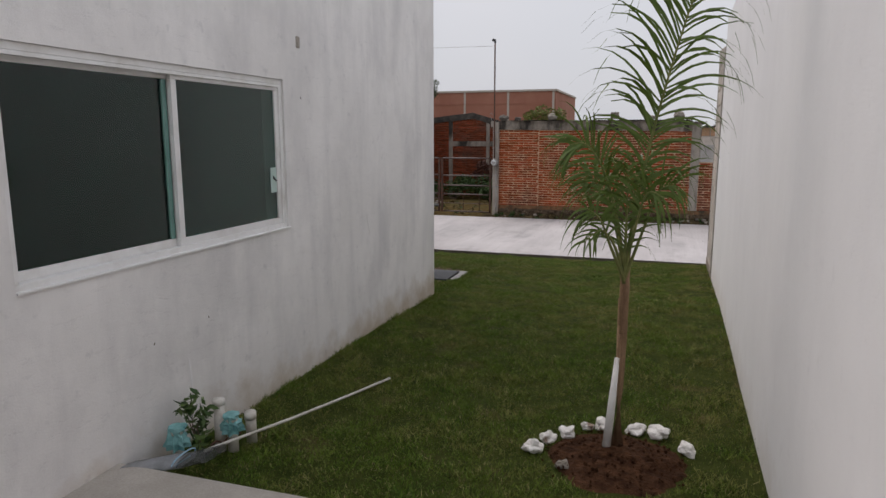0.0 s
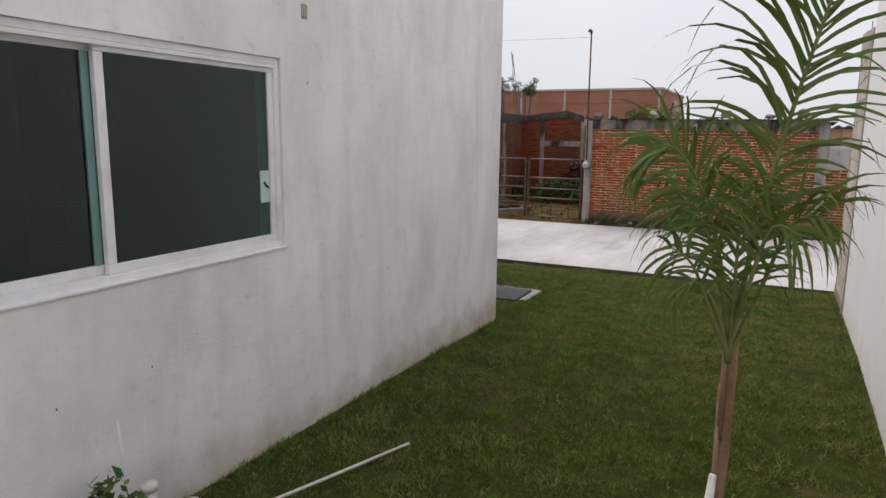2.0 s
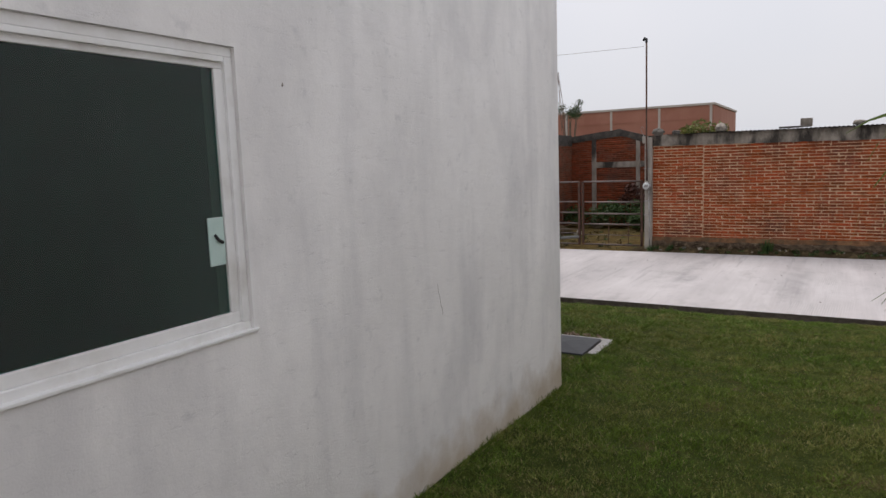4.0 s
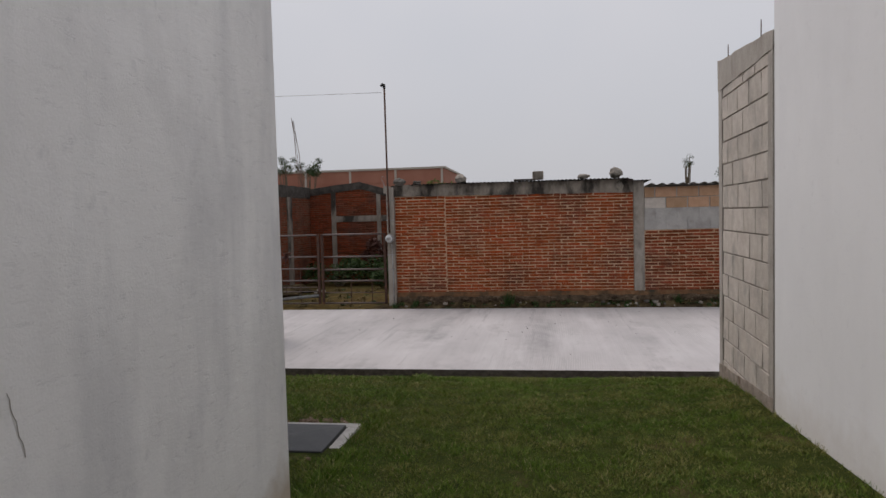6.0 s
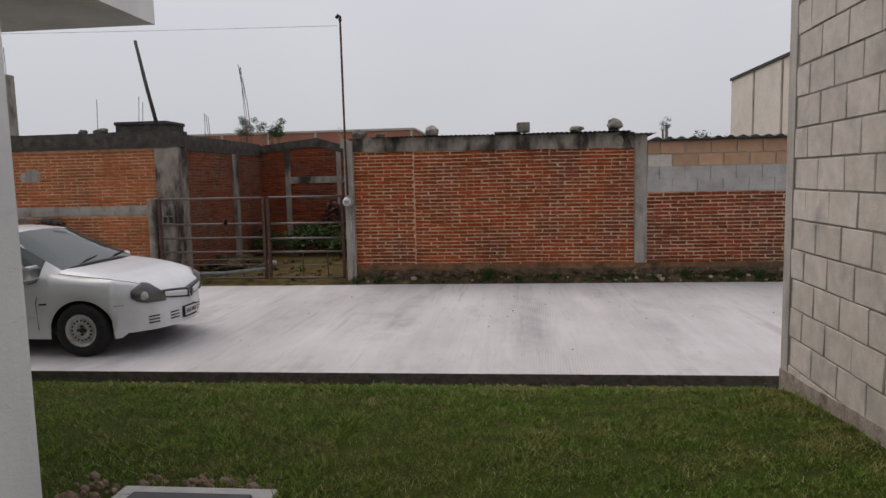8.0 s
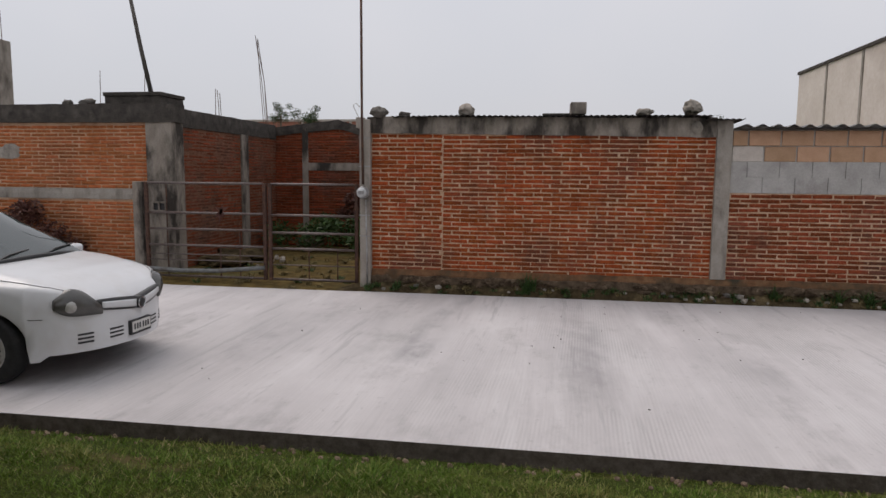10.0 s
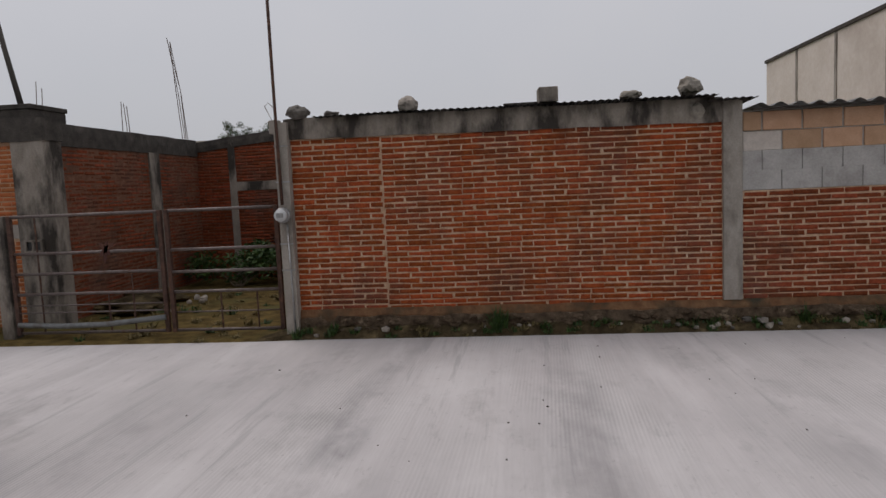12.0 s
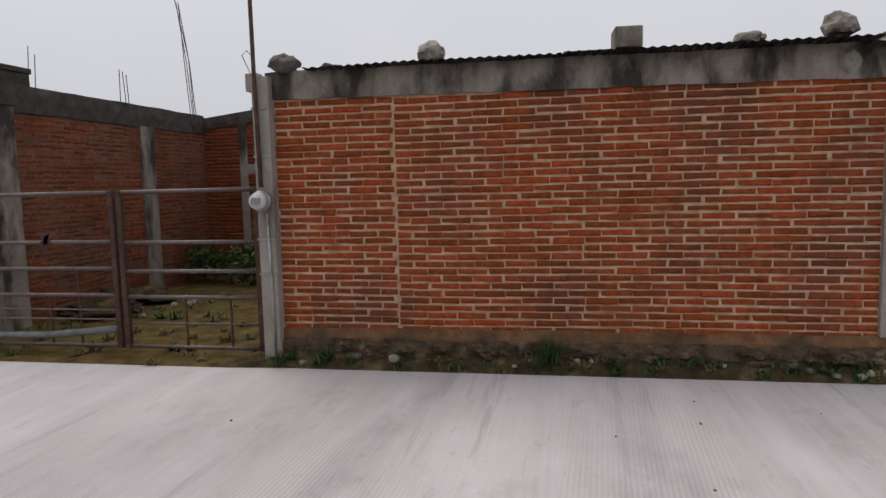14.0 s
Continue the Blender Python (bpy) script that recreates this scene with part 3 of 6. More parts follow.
# ---- ground, road ----
def build_ground():
    xs = sorted(set([-2500, -900, -300, -100, -50, -30, -20] + [round(-15 + 0.5 * i, 2) for i in range(50)] + [10, 15, 25, 50, 100, 300, 900, 2500]))
    ys = sorted(set([-2500, -800, -200, -60, -20, -8, 0] + [round(2 + 0.25 * i, 2) for i in range(40)] + [11.87, 12.0, 14, 16, 17.0, 17.1, 17.2, 17.3, 17.42, 18, 19, 20, 21, 22, 24, 28, 34, 40, 60, 100, 300, 900, 2500]))
    bm = bmesh.new()
    grid = [[bm.verts.new((x, y, ground_z(x, y))) for x in xs] for y in ys]
    for j in range(len(ys) - 1):
        for i in range(len(xs) - 1):
            f = bm.faces.new((grid[j][i], grid[j][i + 1], grid[j + 1][i + 1], grid[j + 1][i]))
            cy, cx = (ys[j] + ys[j + 1]) / 2, (xs[i] + xs[i + 1]) / 2
            f.material_index = 2 if abs(cx) > 30 or cy > 34 or cy < -20 else (0 if cy < 12 else (3 if 16.3 < cy < 17.35 and cx > -4.3 else 1))
    ob = part("ground", bm, [M_LAWN, M_DIRT, M_FIELD, M_BANK], smooth=True)
    return tagged(ob, "lawn soil, dry dirt and far fields", "ground", kind="structure")


build_ground()
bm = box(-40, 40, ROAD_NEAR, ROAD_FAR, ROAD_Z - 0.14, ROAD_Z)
# the side faces take a much darker brown than the top
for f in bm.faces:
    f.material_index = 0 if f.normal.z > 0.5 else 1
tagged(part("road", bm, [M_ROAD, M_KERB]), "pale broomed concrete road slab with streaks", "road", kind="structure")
bm = box(-2.49, 0.57, -3.4, 2.46, -0.3, -0.1, 0.025)
tagged(part("patio_slab", bm, M_SLAB), "grey concrete patio slab with a rounded edge", "patio", kind="structure")


# ---- house ----
HX, HY, HT = -2.48, 7.34, 3.4          # the side wall's face and the front corner
W_Y0, W_Y1, W_Z0, W_Z1 = 2.0, 4.13, 0.856, 1.872


def build_house():
    bm = bmesh.new()
    t = 0.18
    box(HX - t, HX, -3.4, W_Y0, -0.7, HT, bm=bm)
    box(HX - t, HX, W_Y1, HY, -0.7, HT, bm=bm)
    box(HX - t, HX, W_Y0, W_Y1, -0.7, W_Z0, bm=bm)
    box(HX - t, HX, W_Y0, W_Y1, W_Z1, HT, bm=bm)
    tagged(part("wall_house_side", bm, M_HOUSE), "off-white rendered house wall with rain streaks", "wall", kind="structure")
    bm = box(-11, HX - t, HY - t, HY, -0.7, HT)
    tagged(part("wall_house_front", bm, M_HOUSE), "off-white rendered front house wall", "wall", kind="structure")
    bm = box(-11, -3.85, HY + 0.002, 10.57, 2.27, 3.4)
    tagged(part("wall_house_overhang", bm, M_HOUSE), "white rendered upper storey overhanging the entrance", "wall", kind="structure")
    bm = bmesh.new()
    box(-11.2, -11, -3.4, HY, -0.7, HT, bm=bm)
    box(HX, 0.75, -3.6, -3.4, -0.7, 2.6, bm=bm)
    box(-11.2, HX, -3.6, -3.4, -0.7, HT, bm=bm)
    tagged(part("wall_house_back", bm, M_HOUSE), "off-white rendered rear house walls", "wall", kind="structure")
    bm = box(-11.2, HX, -3.6, HY, HT, HT + 0.18)
    tagged(part("ceiling", bm, M_SLAB), "concrete roof slab of the house", "roof", kind="structure")
    bm = box(-6.2, HX - t, 0.2, 6.2, -0.12, -0.05)
    tagged(part("floor_room", bm, M_ROOM), "grey floor of the dark room", "floor", kind="structure")
    bm = bmesh.new()
    box(-6.3, -6.2, 0.1, 6.3, -0.1, 2.5, bm=bm)
    box(-6.2, HX - t - 0.01, 0.1, 0.2, -0.1, 2.5, bm=bm)
    box(-6.2, HX - t - 0.01, 5.0, 5.1, -0.1, 2.5, bm=bm)
    box(-6.3, HX - t - 0.01, 0.1, 6.3, 2.5, 2.6, bm=bm)
    box(-3.35, HX - t - 0.01, 4.3, 4.4, -0.1, 2.5, bm=bm)
    tagged(part("wall_room", bm, M_ROOM), "dim grey walls of the room behind the window", "wall", kind="structure")


build_house()


def build_window():
    w = thing("window_1", pose(HX - 0.012, W_Y0, W_Z0), "sliding window with white frame and dark green glass", "window", kind="structure")
    L, H = W_Y1 - W_Y0, W_Z1 - W_Z0

    def frame_ring(y0, y1, z0, z1, x0, x1, b, sides=None):
        bm = bmesh.new()
        box(x0, x1, y0, y1, z0, z0 + b, 0.004, bm)
        box(x0, x1, y0, y1, z1 - b, z1, 0.004, bm)
        box(x0, x1, y0, y0 + b, z0 + b, z1 - b, 0.004, bm)
        box(x0, x1, y1 - b, y1, z0 + b, z1 - b, 0.004, bm)
        return bm
    part("window_frame", frame_ring(0, L, 0, H, -0.085, -0.004, 0.035), M_ALU, w)
    bm = box(-0.10, 0.022, 0.002, L + 0.018, -0.006, 0.006, 0.003)
    part("window_sill", bm, M_ALU, w, "thin white sill ledge")
    bm = bmesh.new()
    box(-0.02, -0.0, 0.04, L - 0.04, H - 0.055, H - 0.036, 0.003, bm)
    part("track", bm, M_ALU, w)
    for name, y0, y1, x in (("sash", 0.03, 1.10, -0.066), ("sash", 1.045, L - 0.03, -0.032)):
        s = part(name, frame_ring(y0, y1, 0.035, H - 0.035, x - 0.014, x + 0.014, 0.042), M_ALU, w)
        g = part("pane", box(x - 0.003, x + 0.003, y0 + 0.041, y1 - 0.041, 0.075, H - 0.075), M_GLASS, s, "dark green tinted pane")
        g.visible_shadow = False
        if x < -0.05:
            part("glass_edge", box(x + 0.004, x + 0.0145, y1 - 0.055 - 0.034, y1 - 0.055, 0.078, H - 0.078), M_EDGE, s, "pale green pane edge")
    latch = part("latch", box(-0.029, -0.022, L - 0.145, L - 0.076, 0.255, 0.425, 0.002), M_LATCH, w, "pale green latch plate")
    bm = tube([(-0.022, L - 0.12, 0.365), (-0.016, L - 0.108, 0.345), (-0.016, L - 0.09, 0.335)], 0.006, 6)
    part("pull", bm, M_BLACK, latch, "small black finger pull")


build_window()
bm = bmesh.new()
line = [Vector((HX + 0.0025, 5.45 + 0.012 * math.sin(k * 1.9) * 0.3 + 0.006 * k, 0.80 - 0.021 * k)) for k in range(10)]
for k in range(9):
    w = 0.0015 if k in (0, 8) else 0.0018
    a, b = line[k], line[k + 1]
    bm.faces.new([bm.verts.new(p) for p in (a + Vector((0, -w, 0)), a + Vector((0, w, 0)), b + Vector((0, w, 0)), b + Vector((0, -w, 0)))])
tagged(part("wall_crack", bm, M_CONC), "short grey crack in the house wall", "crack")
for y, z, s in ((4.36, 1.76, 0.008), (3.2, 0.45, 0.006), (2.75, 0.42, 0.006)):
    ob = part("wall_pit", rock(0.006, s * 1.6, s * 2.4, int(y * 10), 0.3, 1, False), M_CONC)
    ob.matrix_world = pose(HX + 0.001, y, z)
    tagged(ob, "small dark pit in the house wall render", "wall mark")
bm = box(-0.012, 0.006, -0.028, 0.028, -0.042, 0.042, 0.012)
box(0.003, 0.010, -0.014, 0.014, -0.03, 0.0, 0.004, bm)
ob = part("conduit_patch", bm, M_CONC)
ob.matrix_world = pose(HX, 4.345, 2.145)
tagged(ob, "small grey cement patch with a conduit stub", "wall patch")
bm = tube([(HX - 0.019, 3.02, -0.3), (HX - 0.0195, 3.02, 0.1), (HX - 0.026, 3.0, 0.36)], 0.024, 16)
tagged(part("wall_conduit", bm, M_HOUSE, smooth=True), "painted-over conduit half sunk in the house wall", "pipe")


# ---- white boundary wall and the bare block stretch ----
def wall_x(y):
    return 0.52 + 0.0212 * y


def skew_wall(name, y0, y1, z0, z1, t, material, label):
    bm = bmesh.new()
    v = [bm.verts.new((wall_x(y) + dx, y, z)) for z in (z0, z1) for y, dx in ((y0, 0), (y1, 0), (y1, t), (y0, t))]
    for f in ((0, 1, 2, 3), (4, 5, 6, 7), (0, 1, 5, 4), (1, 2, 6, 5), (2, 3, 7, 6), (3, 0, 4, 7)):
        bm.faces.new([v[i] for i in f])
    return tagged(part(name, bm, material), label, "wall", kind="structure")


B_Y0, B_Y1 = 9.5, 11.39


def block_x(y):
    """Face of the bare block stretch, which runs slightly outwards."""
    return 0.716 + 0.038 * (y - B_Y0)


skew_wall("wall_boundary", -3.4, 9.498, -0.7, 2.95, 0.16, M_WHITE, "smooth white rendered boundary wall")


def block_bar(y0, y1, z0, z1, front, back, rise=0.0, rough=0.0):
    """A cast piece along the block wall; rise lifts its far top."""
    bm = box(0, 1, y0, y1, z0, z1)
    bmesh.ops.subdivide_edges(bm, edges=[e for e in bm.edges if abs(e.verts[0].co.y - e.verts[1].co.y) > 0.05], cuts=9 if rough else 1)
    for v in bm.verts:
        top = v.co.z > (z0 + z1) / 2
        v.co.x = block_x(v.co.y) + (front if v.co.x < 0.5 else back)
        if top:
            v.co.z += rise * (v.co.y - y0) / (y1 - y0)
        if rough:
            v.co += Vector((noise.noise(v.co * 5), 0, 1.3 * noise.noise(v.co * 4))) * rough
    return bm


wb = tagged(part("wall_block", block_bar(B_Y0, B_Y1, -0.75, 2.46, 0.008, 0.15), M_BLOCK_JOINT), "bare grey concrete block wall with recessed joints", "wall", kind="structure")
part("column", block_bar(9.502, B_Y0 + 0.125, -0.75, 2.47, -0.008, 0.16, 0.0, 0.004), M_CONC_GREY, wb, "rough cast concrete column")
part("end_column", block_bar(B_Y1 - 0.13, B_Y1 + 0.012, -0.75, 2.47, -0.006, 0.16, 0.0, 0.005), M_CONC_GREY, wb, "rough cast concrete column")
part("cap_beam", block_bar(9.502, B_Y1 + 0.02, 2.45, 2.60, -0.012, 0.165, 0.165, 0.014), M_CONC_GREY, wb, "rough concrete capping beam")
part("footing", block_bar(9.504, B_Y1 + 0.016, -0.75, -0.30, -0.012, 0.15, -0.14, 0.012), M_APRON, wb, "soil-stained cement footing")
for y, dz in ((10.1, 0.22), (11.3, 0.3)):
    part("bar_stub", rod((block_x(y) + 0.07, y, 2.55), (block_x(y) + 0.075, y + 0.01, 2.62 + dz), 0.005, seg=6), M_REBAR, wb, "rusty bar end")


def piece_mesh(name, length, depth, height, chamfer, material, seed=0, wobble=0.0):
    """One chamfered masonry piece: width along x, face towards -y, standing on z = 0, open at the back."""
    rnd = random.Random(seed)
    a, b, c = length / 2, height, chamfer

    def j(s=wobble):
        return rnd.uniform(-s, s)
    back = [(-a, depth, 0), (a, depth, 0), (a, depth, b), (-a, depth, b)]
    mid = [(-a + j(), c, j()), (a + j(), c, j()), (a + j(), c, b + j()), (-a + j(), c, b + j())]
    front = [(-a + c + j(), j(), c + j()), (a - c + j(), j(), c + j()), (a - c + j(), j(), b - c + j()), (-a + c + j(), j(), b - c + j())]
    faces = [(8, 9, 10, 11)]
    for k in range(4):
        n2 = (k + 1) % 4
        faces += [(k, n2, 4 + n2, 4 + k), (4 + k, 4 + n2, 8 + n2, 8 + k)]
    me = bpy.data.meshes.new(name)
    me.from_pydata(back + mid + front, [], faces)
    me.materials.append(material)
    me.update()
    return me


# ---- far side of the road: brick walls ----
MAIN_Y, MAIN_X0, MAIN_X1 = 17.3, -4.05, 0.68
bm = box(MAIN_X0, MAIN_X1, MAIN_Y + 0.006, MAIN_Y + 0.14, -0.34, 1.63)
wall_main = tagged(part("wall_brick_main", bm, M_MORTAR), "red brick wall with pale mortar joints", "wall", kind="structure")


def lumpy_beam(x0, x1, y0, y1, z0, z1, seed, step=0.12, rough=0.014):
    """A cast beam with uneven edges."""
    bm = bmesh.new()
    k = max(2, int(abs(x1 - x0) / step))
    rings = []
    for i in range(k + 1):
        x = x0 + (x1 - x0) * i / k
        ring = []
        for n, (y, z) in enumerate(((y0, z0), (y0, (z0 + z1) / 2), (y0 + 0.012, z1), (y1, z1), (y1, z0))):
            d = noise.noise(Vector((x * 3.1 + seed, n * 2.7, seed)))
            e = noise.noise(Vector((x * 9 + seed, n * 3.7, seed + 4)))
            ring.append(bm.verts.new((x, y + rough * (d + 0.4 * e) * (n < 3), z + rough * (1.2 * d + 0.6 * e))))
        rings.append(ring)
    for a, b in zip(rings, rings[1:]):
        for n in range(5):
            bm.faces.new((a[n], a[(n + 1) % 5], b[(n + 1) % 5], b[n]))
    bm.faces.new(rings[0])
    bm.faces.new(rings[-1])
    return bm


part("ledge", lumpy_beam(MAIN_X0 - 0.02, 6.4, MAIN_Y - 0.022, MAIN_Y + 0.155, -0.47, -0.322, 5, 0.09, 0.009), M_FOOT, wall_main, "muddy cement ledge")
part("footing", lumpy_beam(MAIN_X0 - 0.02, 6.4, MAIN_Y - 0.05, MAIN_Y + 0.15, -0.8, -0.412, 6, 0.06, 0.03), M_RUBBLE, wall_main, "exposed rough rubble footing")
rubble_rnd = random.Random(31)
rubble_kinds = [mesh_of(rock(0.15, 0.09, 0.10, 300 + k, 0.5, 2, False), "rubble_stone", M_RUBBLE) for k in range(7)]
for k in range(120):
    ob = new("rubble_stone", rubble_kinds[k % 7])
    ob.parent = wall_main
    big = rubble_rnd.uniform(0.35, 1.15)
    ob.matrix_local = pose(rubble_rnd.uniform(-3.95, 5.5), MAIN_Y - 0.045 + rubble_rnd.uniform(-0.02, 0.01), rubble_rnd.uniform(-0.6, -0.45), 0, rubble_rnd.uniform(-15, 15), rubble_rnd.uniform(-12, 12)) @ Matrix.Diagonal((big, 1, big * 0.8, 1))
beam_bm = lumpy_beam(MAIN_X0 - 0.05, MAIN_X1 - 0.0, MAIN_Y - 0.022, MAIN_Y + 0.15, 1.632, 1.86, 3)
for v in beam_bm.verts:
    v.co.z -= 0.0118 * (v.co.x - MAIN_X0) * (1.0 if v.co.z < 1.75 else 0.5)
part("top_beam", beam_bm, M_CONC_STAIN, wall_main, "stained concrete top beam")
part("column", box(0.68, 0.88, MAIN_Y - 0.03, MAIN_Y + 0.16, -0.33, 1.80, 0.012), M_CONC, wall_main, "rough concrete column")

bm = box(0.88, 6.4, MAIN_Y + 0.006, MAIN_Y + 0.14, -0.34, 0.84)
wall_right = tagged(part("wall_brick_right", bm, M_MORTAR), "low brick wall topped with cement and tan blocks", "wall", kind="structure")
part("block_backing", box(0.88, 6.4, MAIN_Y + 0.02, MAIN_Y + 0.14, 0.842, 1.68), M_CEMENT, wall_right)

# left of the gate, the yard's side and back
LEFT_Y, SIDE_X, BACK_Y = 18.05, -7.7, 22.55
bm = box(-30, -8.02, LEFT_Y + 0.007, LEFT_Y + 0.14, -0.8, 1.86)
wall_left = tagged(part("wall_brick_left", bm, M_MORTAR_ORANGE), "weathered red brick wall with concrete bands", "wall", kind="structure")
part("top_beam", lumpy_beam(-30, -7.54, LEFT_Y - 0.062, LEFT_Y + 0.34, 1.85, 2.15, 7, 0.3), M_CONC_DARK, wall_left, "blackened concrete top beam")
part("middle_beam", lumpy_beam(-30, -8.0, LEFT_Y - 0.012, LEFT_Y + 0.15, 0.59, 0.77, 11, 0.3, 0.006), M_CONC, wall_left, "grey concrete tie beam")
bm = box(-8.02, -7.56, LEFT_Y - 0.05, LEFT_Y + 0.32, -0.7, 1.86, 0.014)
part("corner_column", bm, M_CONC_STAIN, wall_left, "thick stained concrete corner column")
bm = box(-0.13, 0.0, 18.37, BACK_Y, -0.7, 1.82, m=Matrix.Translation((SIDE_X, 0, 0)))
wall_side = tagged(part("wall_yard_side", bm, M_MORTAR_RED), "weathered red brick yard wall with shade in its colour", "wall", kind="structure")
bm = lumpy_beam(18.3, BACK_Y, -0.02, 0.15, 1.81, 2.12, 13, 0.2)
bmesh.ops.transform(bm, matrix=Matrix.Translation((SIDE_X, 0, 0)) @ pose(0, 0, 0, 0, 0, 90) , verts=bm.verts)
part("top_beam", bm, M_CONC_DARK, wall_side, "blackened concrete top beam")
part("column", box(SIDE_X - 0.1, SIDE_X + 0.03, 20.76, 21.08, -0.7, 1.82, 0.01), M_CONC_STAIN, wall_side, "grey concrete column")
prof = ((-7.85, 2.07), (-6.2, 2.24), (-5.3, 1.98), (-4.0, 1.75))
bm = bmesh.new()
for (xa, za), (xb, zb) in zip(prof, prof[1:]):
    v = [bm.verts.new((x, y, z)) for y in (BACK_Y + 0.012, BACK_Y + 0.15) for x, z in ((xa, -0.7), (xb, -0.7), (xb, zb - 0.15), (xa, za - 0.15))]
    for f in ((0, 1, 2, 3), (4, 5, 6, 7), (0, 1, 5, 4), (1, 2, 6, 5), (2, 3, 7, 6), (3, 0, 4, 7)):
        bm.faces.new([v[i] for i in f])
wall_back = tagged(part("wall_yard_back", bm, M_MORTAR_RED), "weathered red brick back wall with a low gable, shade in its colour", "wall", kind="structure")
for i in range(3):
    (xa, za), (xb, zb) = prof[i], prof[i + 1]
    bm = lumpy_beam(xa, xb, BACK_Y - 0.02, BACK_Y + 0.16, -0.2, 0.0, 17 + i, 0.2)
    for v in bm.verts:
        v.co.z += za + (zb - za) * (v.co.x - xa) / (xb - xa)
    part("coping", bm, M_CONC_DARK, wall_back, "dark concrete coping")
part("column", box(-7.06, -6.92, BACK_Y - 0.02, BACK_Y + 0.02, -0.7, 2.05, 0.008), M_CONC_STAIN, wall_back, "grey concrete column")
part("column", box(-5.72, -5.6, BACK_Y - 0.02, BACK_Y + 0.02, -0.7, 1.95, 0.008), M_CONC_STAIN, wall_back, "grey concrete column")
part("tie_beam", box(-6.92, -4.0, BACK_Y - 0.015, BACK_Y + 0.02, 1.11, 1.28, 0.006), M_CONC_STAIN, wall_back, "grey concrete tie beam")
tagged(part("wall_yard_right", box(-3.99, -3.86, MAIN_Y + 0.17, BACK_Y - 0.03, -0.7, 1.55), M_MORTAR_RED), "brick wall along the yard", "wall", kind="structure")


# ---- far buildings ----
def build_far_building():
    b = thing("brick_building", pose(-10.5, 70, -0.85), "long unplastered red brick building with flat roof", "building")
    part("wall", box(-55, 0, 0, 16, 0, 6.75), M_FARBRICK, b)
    part("roof", box(-55.1, 0.1, -0.1, 16.1, 6.75, 6.95), M_FARCONC, b, "thin concrete roof edge")
    for i in range(12):
        x = -0.25 - 4.7 * i
        part("column", box(x - 0.11, x + 0.11, -0.05, 0.02, 0, 6.75), M_FARCONC, b)
    part("tie_beam", box(-55, 0, -0.04, 0.02, 5.5, 5.65), M_FARBRICK, b)


def build_pale_building():
    b = thing("pale_building", pose(9.2, 39.8, -0.6), "tall pale block building with dark joints", "building")
    part("wall", box(0, 12, -17, 0, 0, 6.1), M_PALE, b)
    part("roof", box(-0.06, 12.1, -17.06, 0.06, 6.1, 6.22), M_CONC_DARK, b, "dark concrete roof edge")
    for i in range(5):
        part("column", box(-0.03, 0.02, -3.1 - 3.1 * i, -2.95 - 3.1 * i, 0, 6.1), M_CONC, b)


build_far_building()
build_pale_building()


# ---- plants ----
def leaf_strip(base, way, side, length, width, droop, steps=4):
    """A narrow leaf as bent quads from base along way, drooping towards its tip."""
    way, side, p = Vector(way).normalized(), Vector(side).normalized(), Vector(base)
    rows, d = [], way.copy()
    for k in range(steps + 1):
        u = k / steps
        w = width * (0.35 + 0.65 * math.sin(math.pi * min(1, u * 0.85 + 0.18))) * (1 - u ** 4) / 2 + 0.0008
        rows.append((p - side * w, p + side * w))
        d = (d + Vector((0, 0, -droop / steps * (0.4 + 1.6 * u)))).normalized()
        p = p + d * length / steps
    return rows


def leaf_bm(rows, bm=None):
    bm = bm or bmesh.new()
    prev = None
    for a, b in rows:
        cur = (bm.verts.new(a), bm.verts.new(b))
        if prev:
            bm.faces.new((prev[0], prev[1], cur[1], cur[0]))
        prev = cur
    return bm


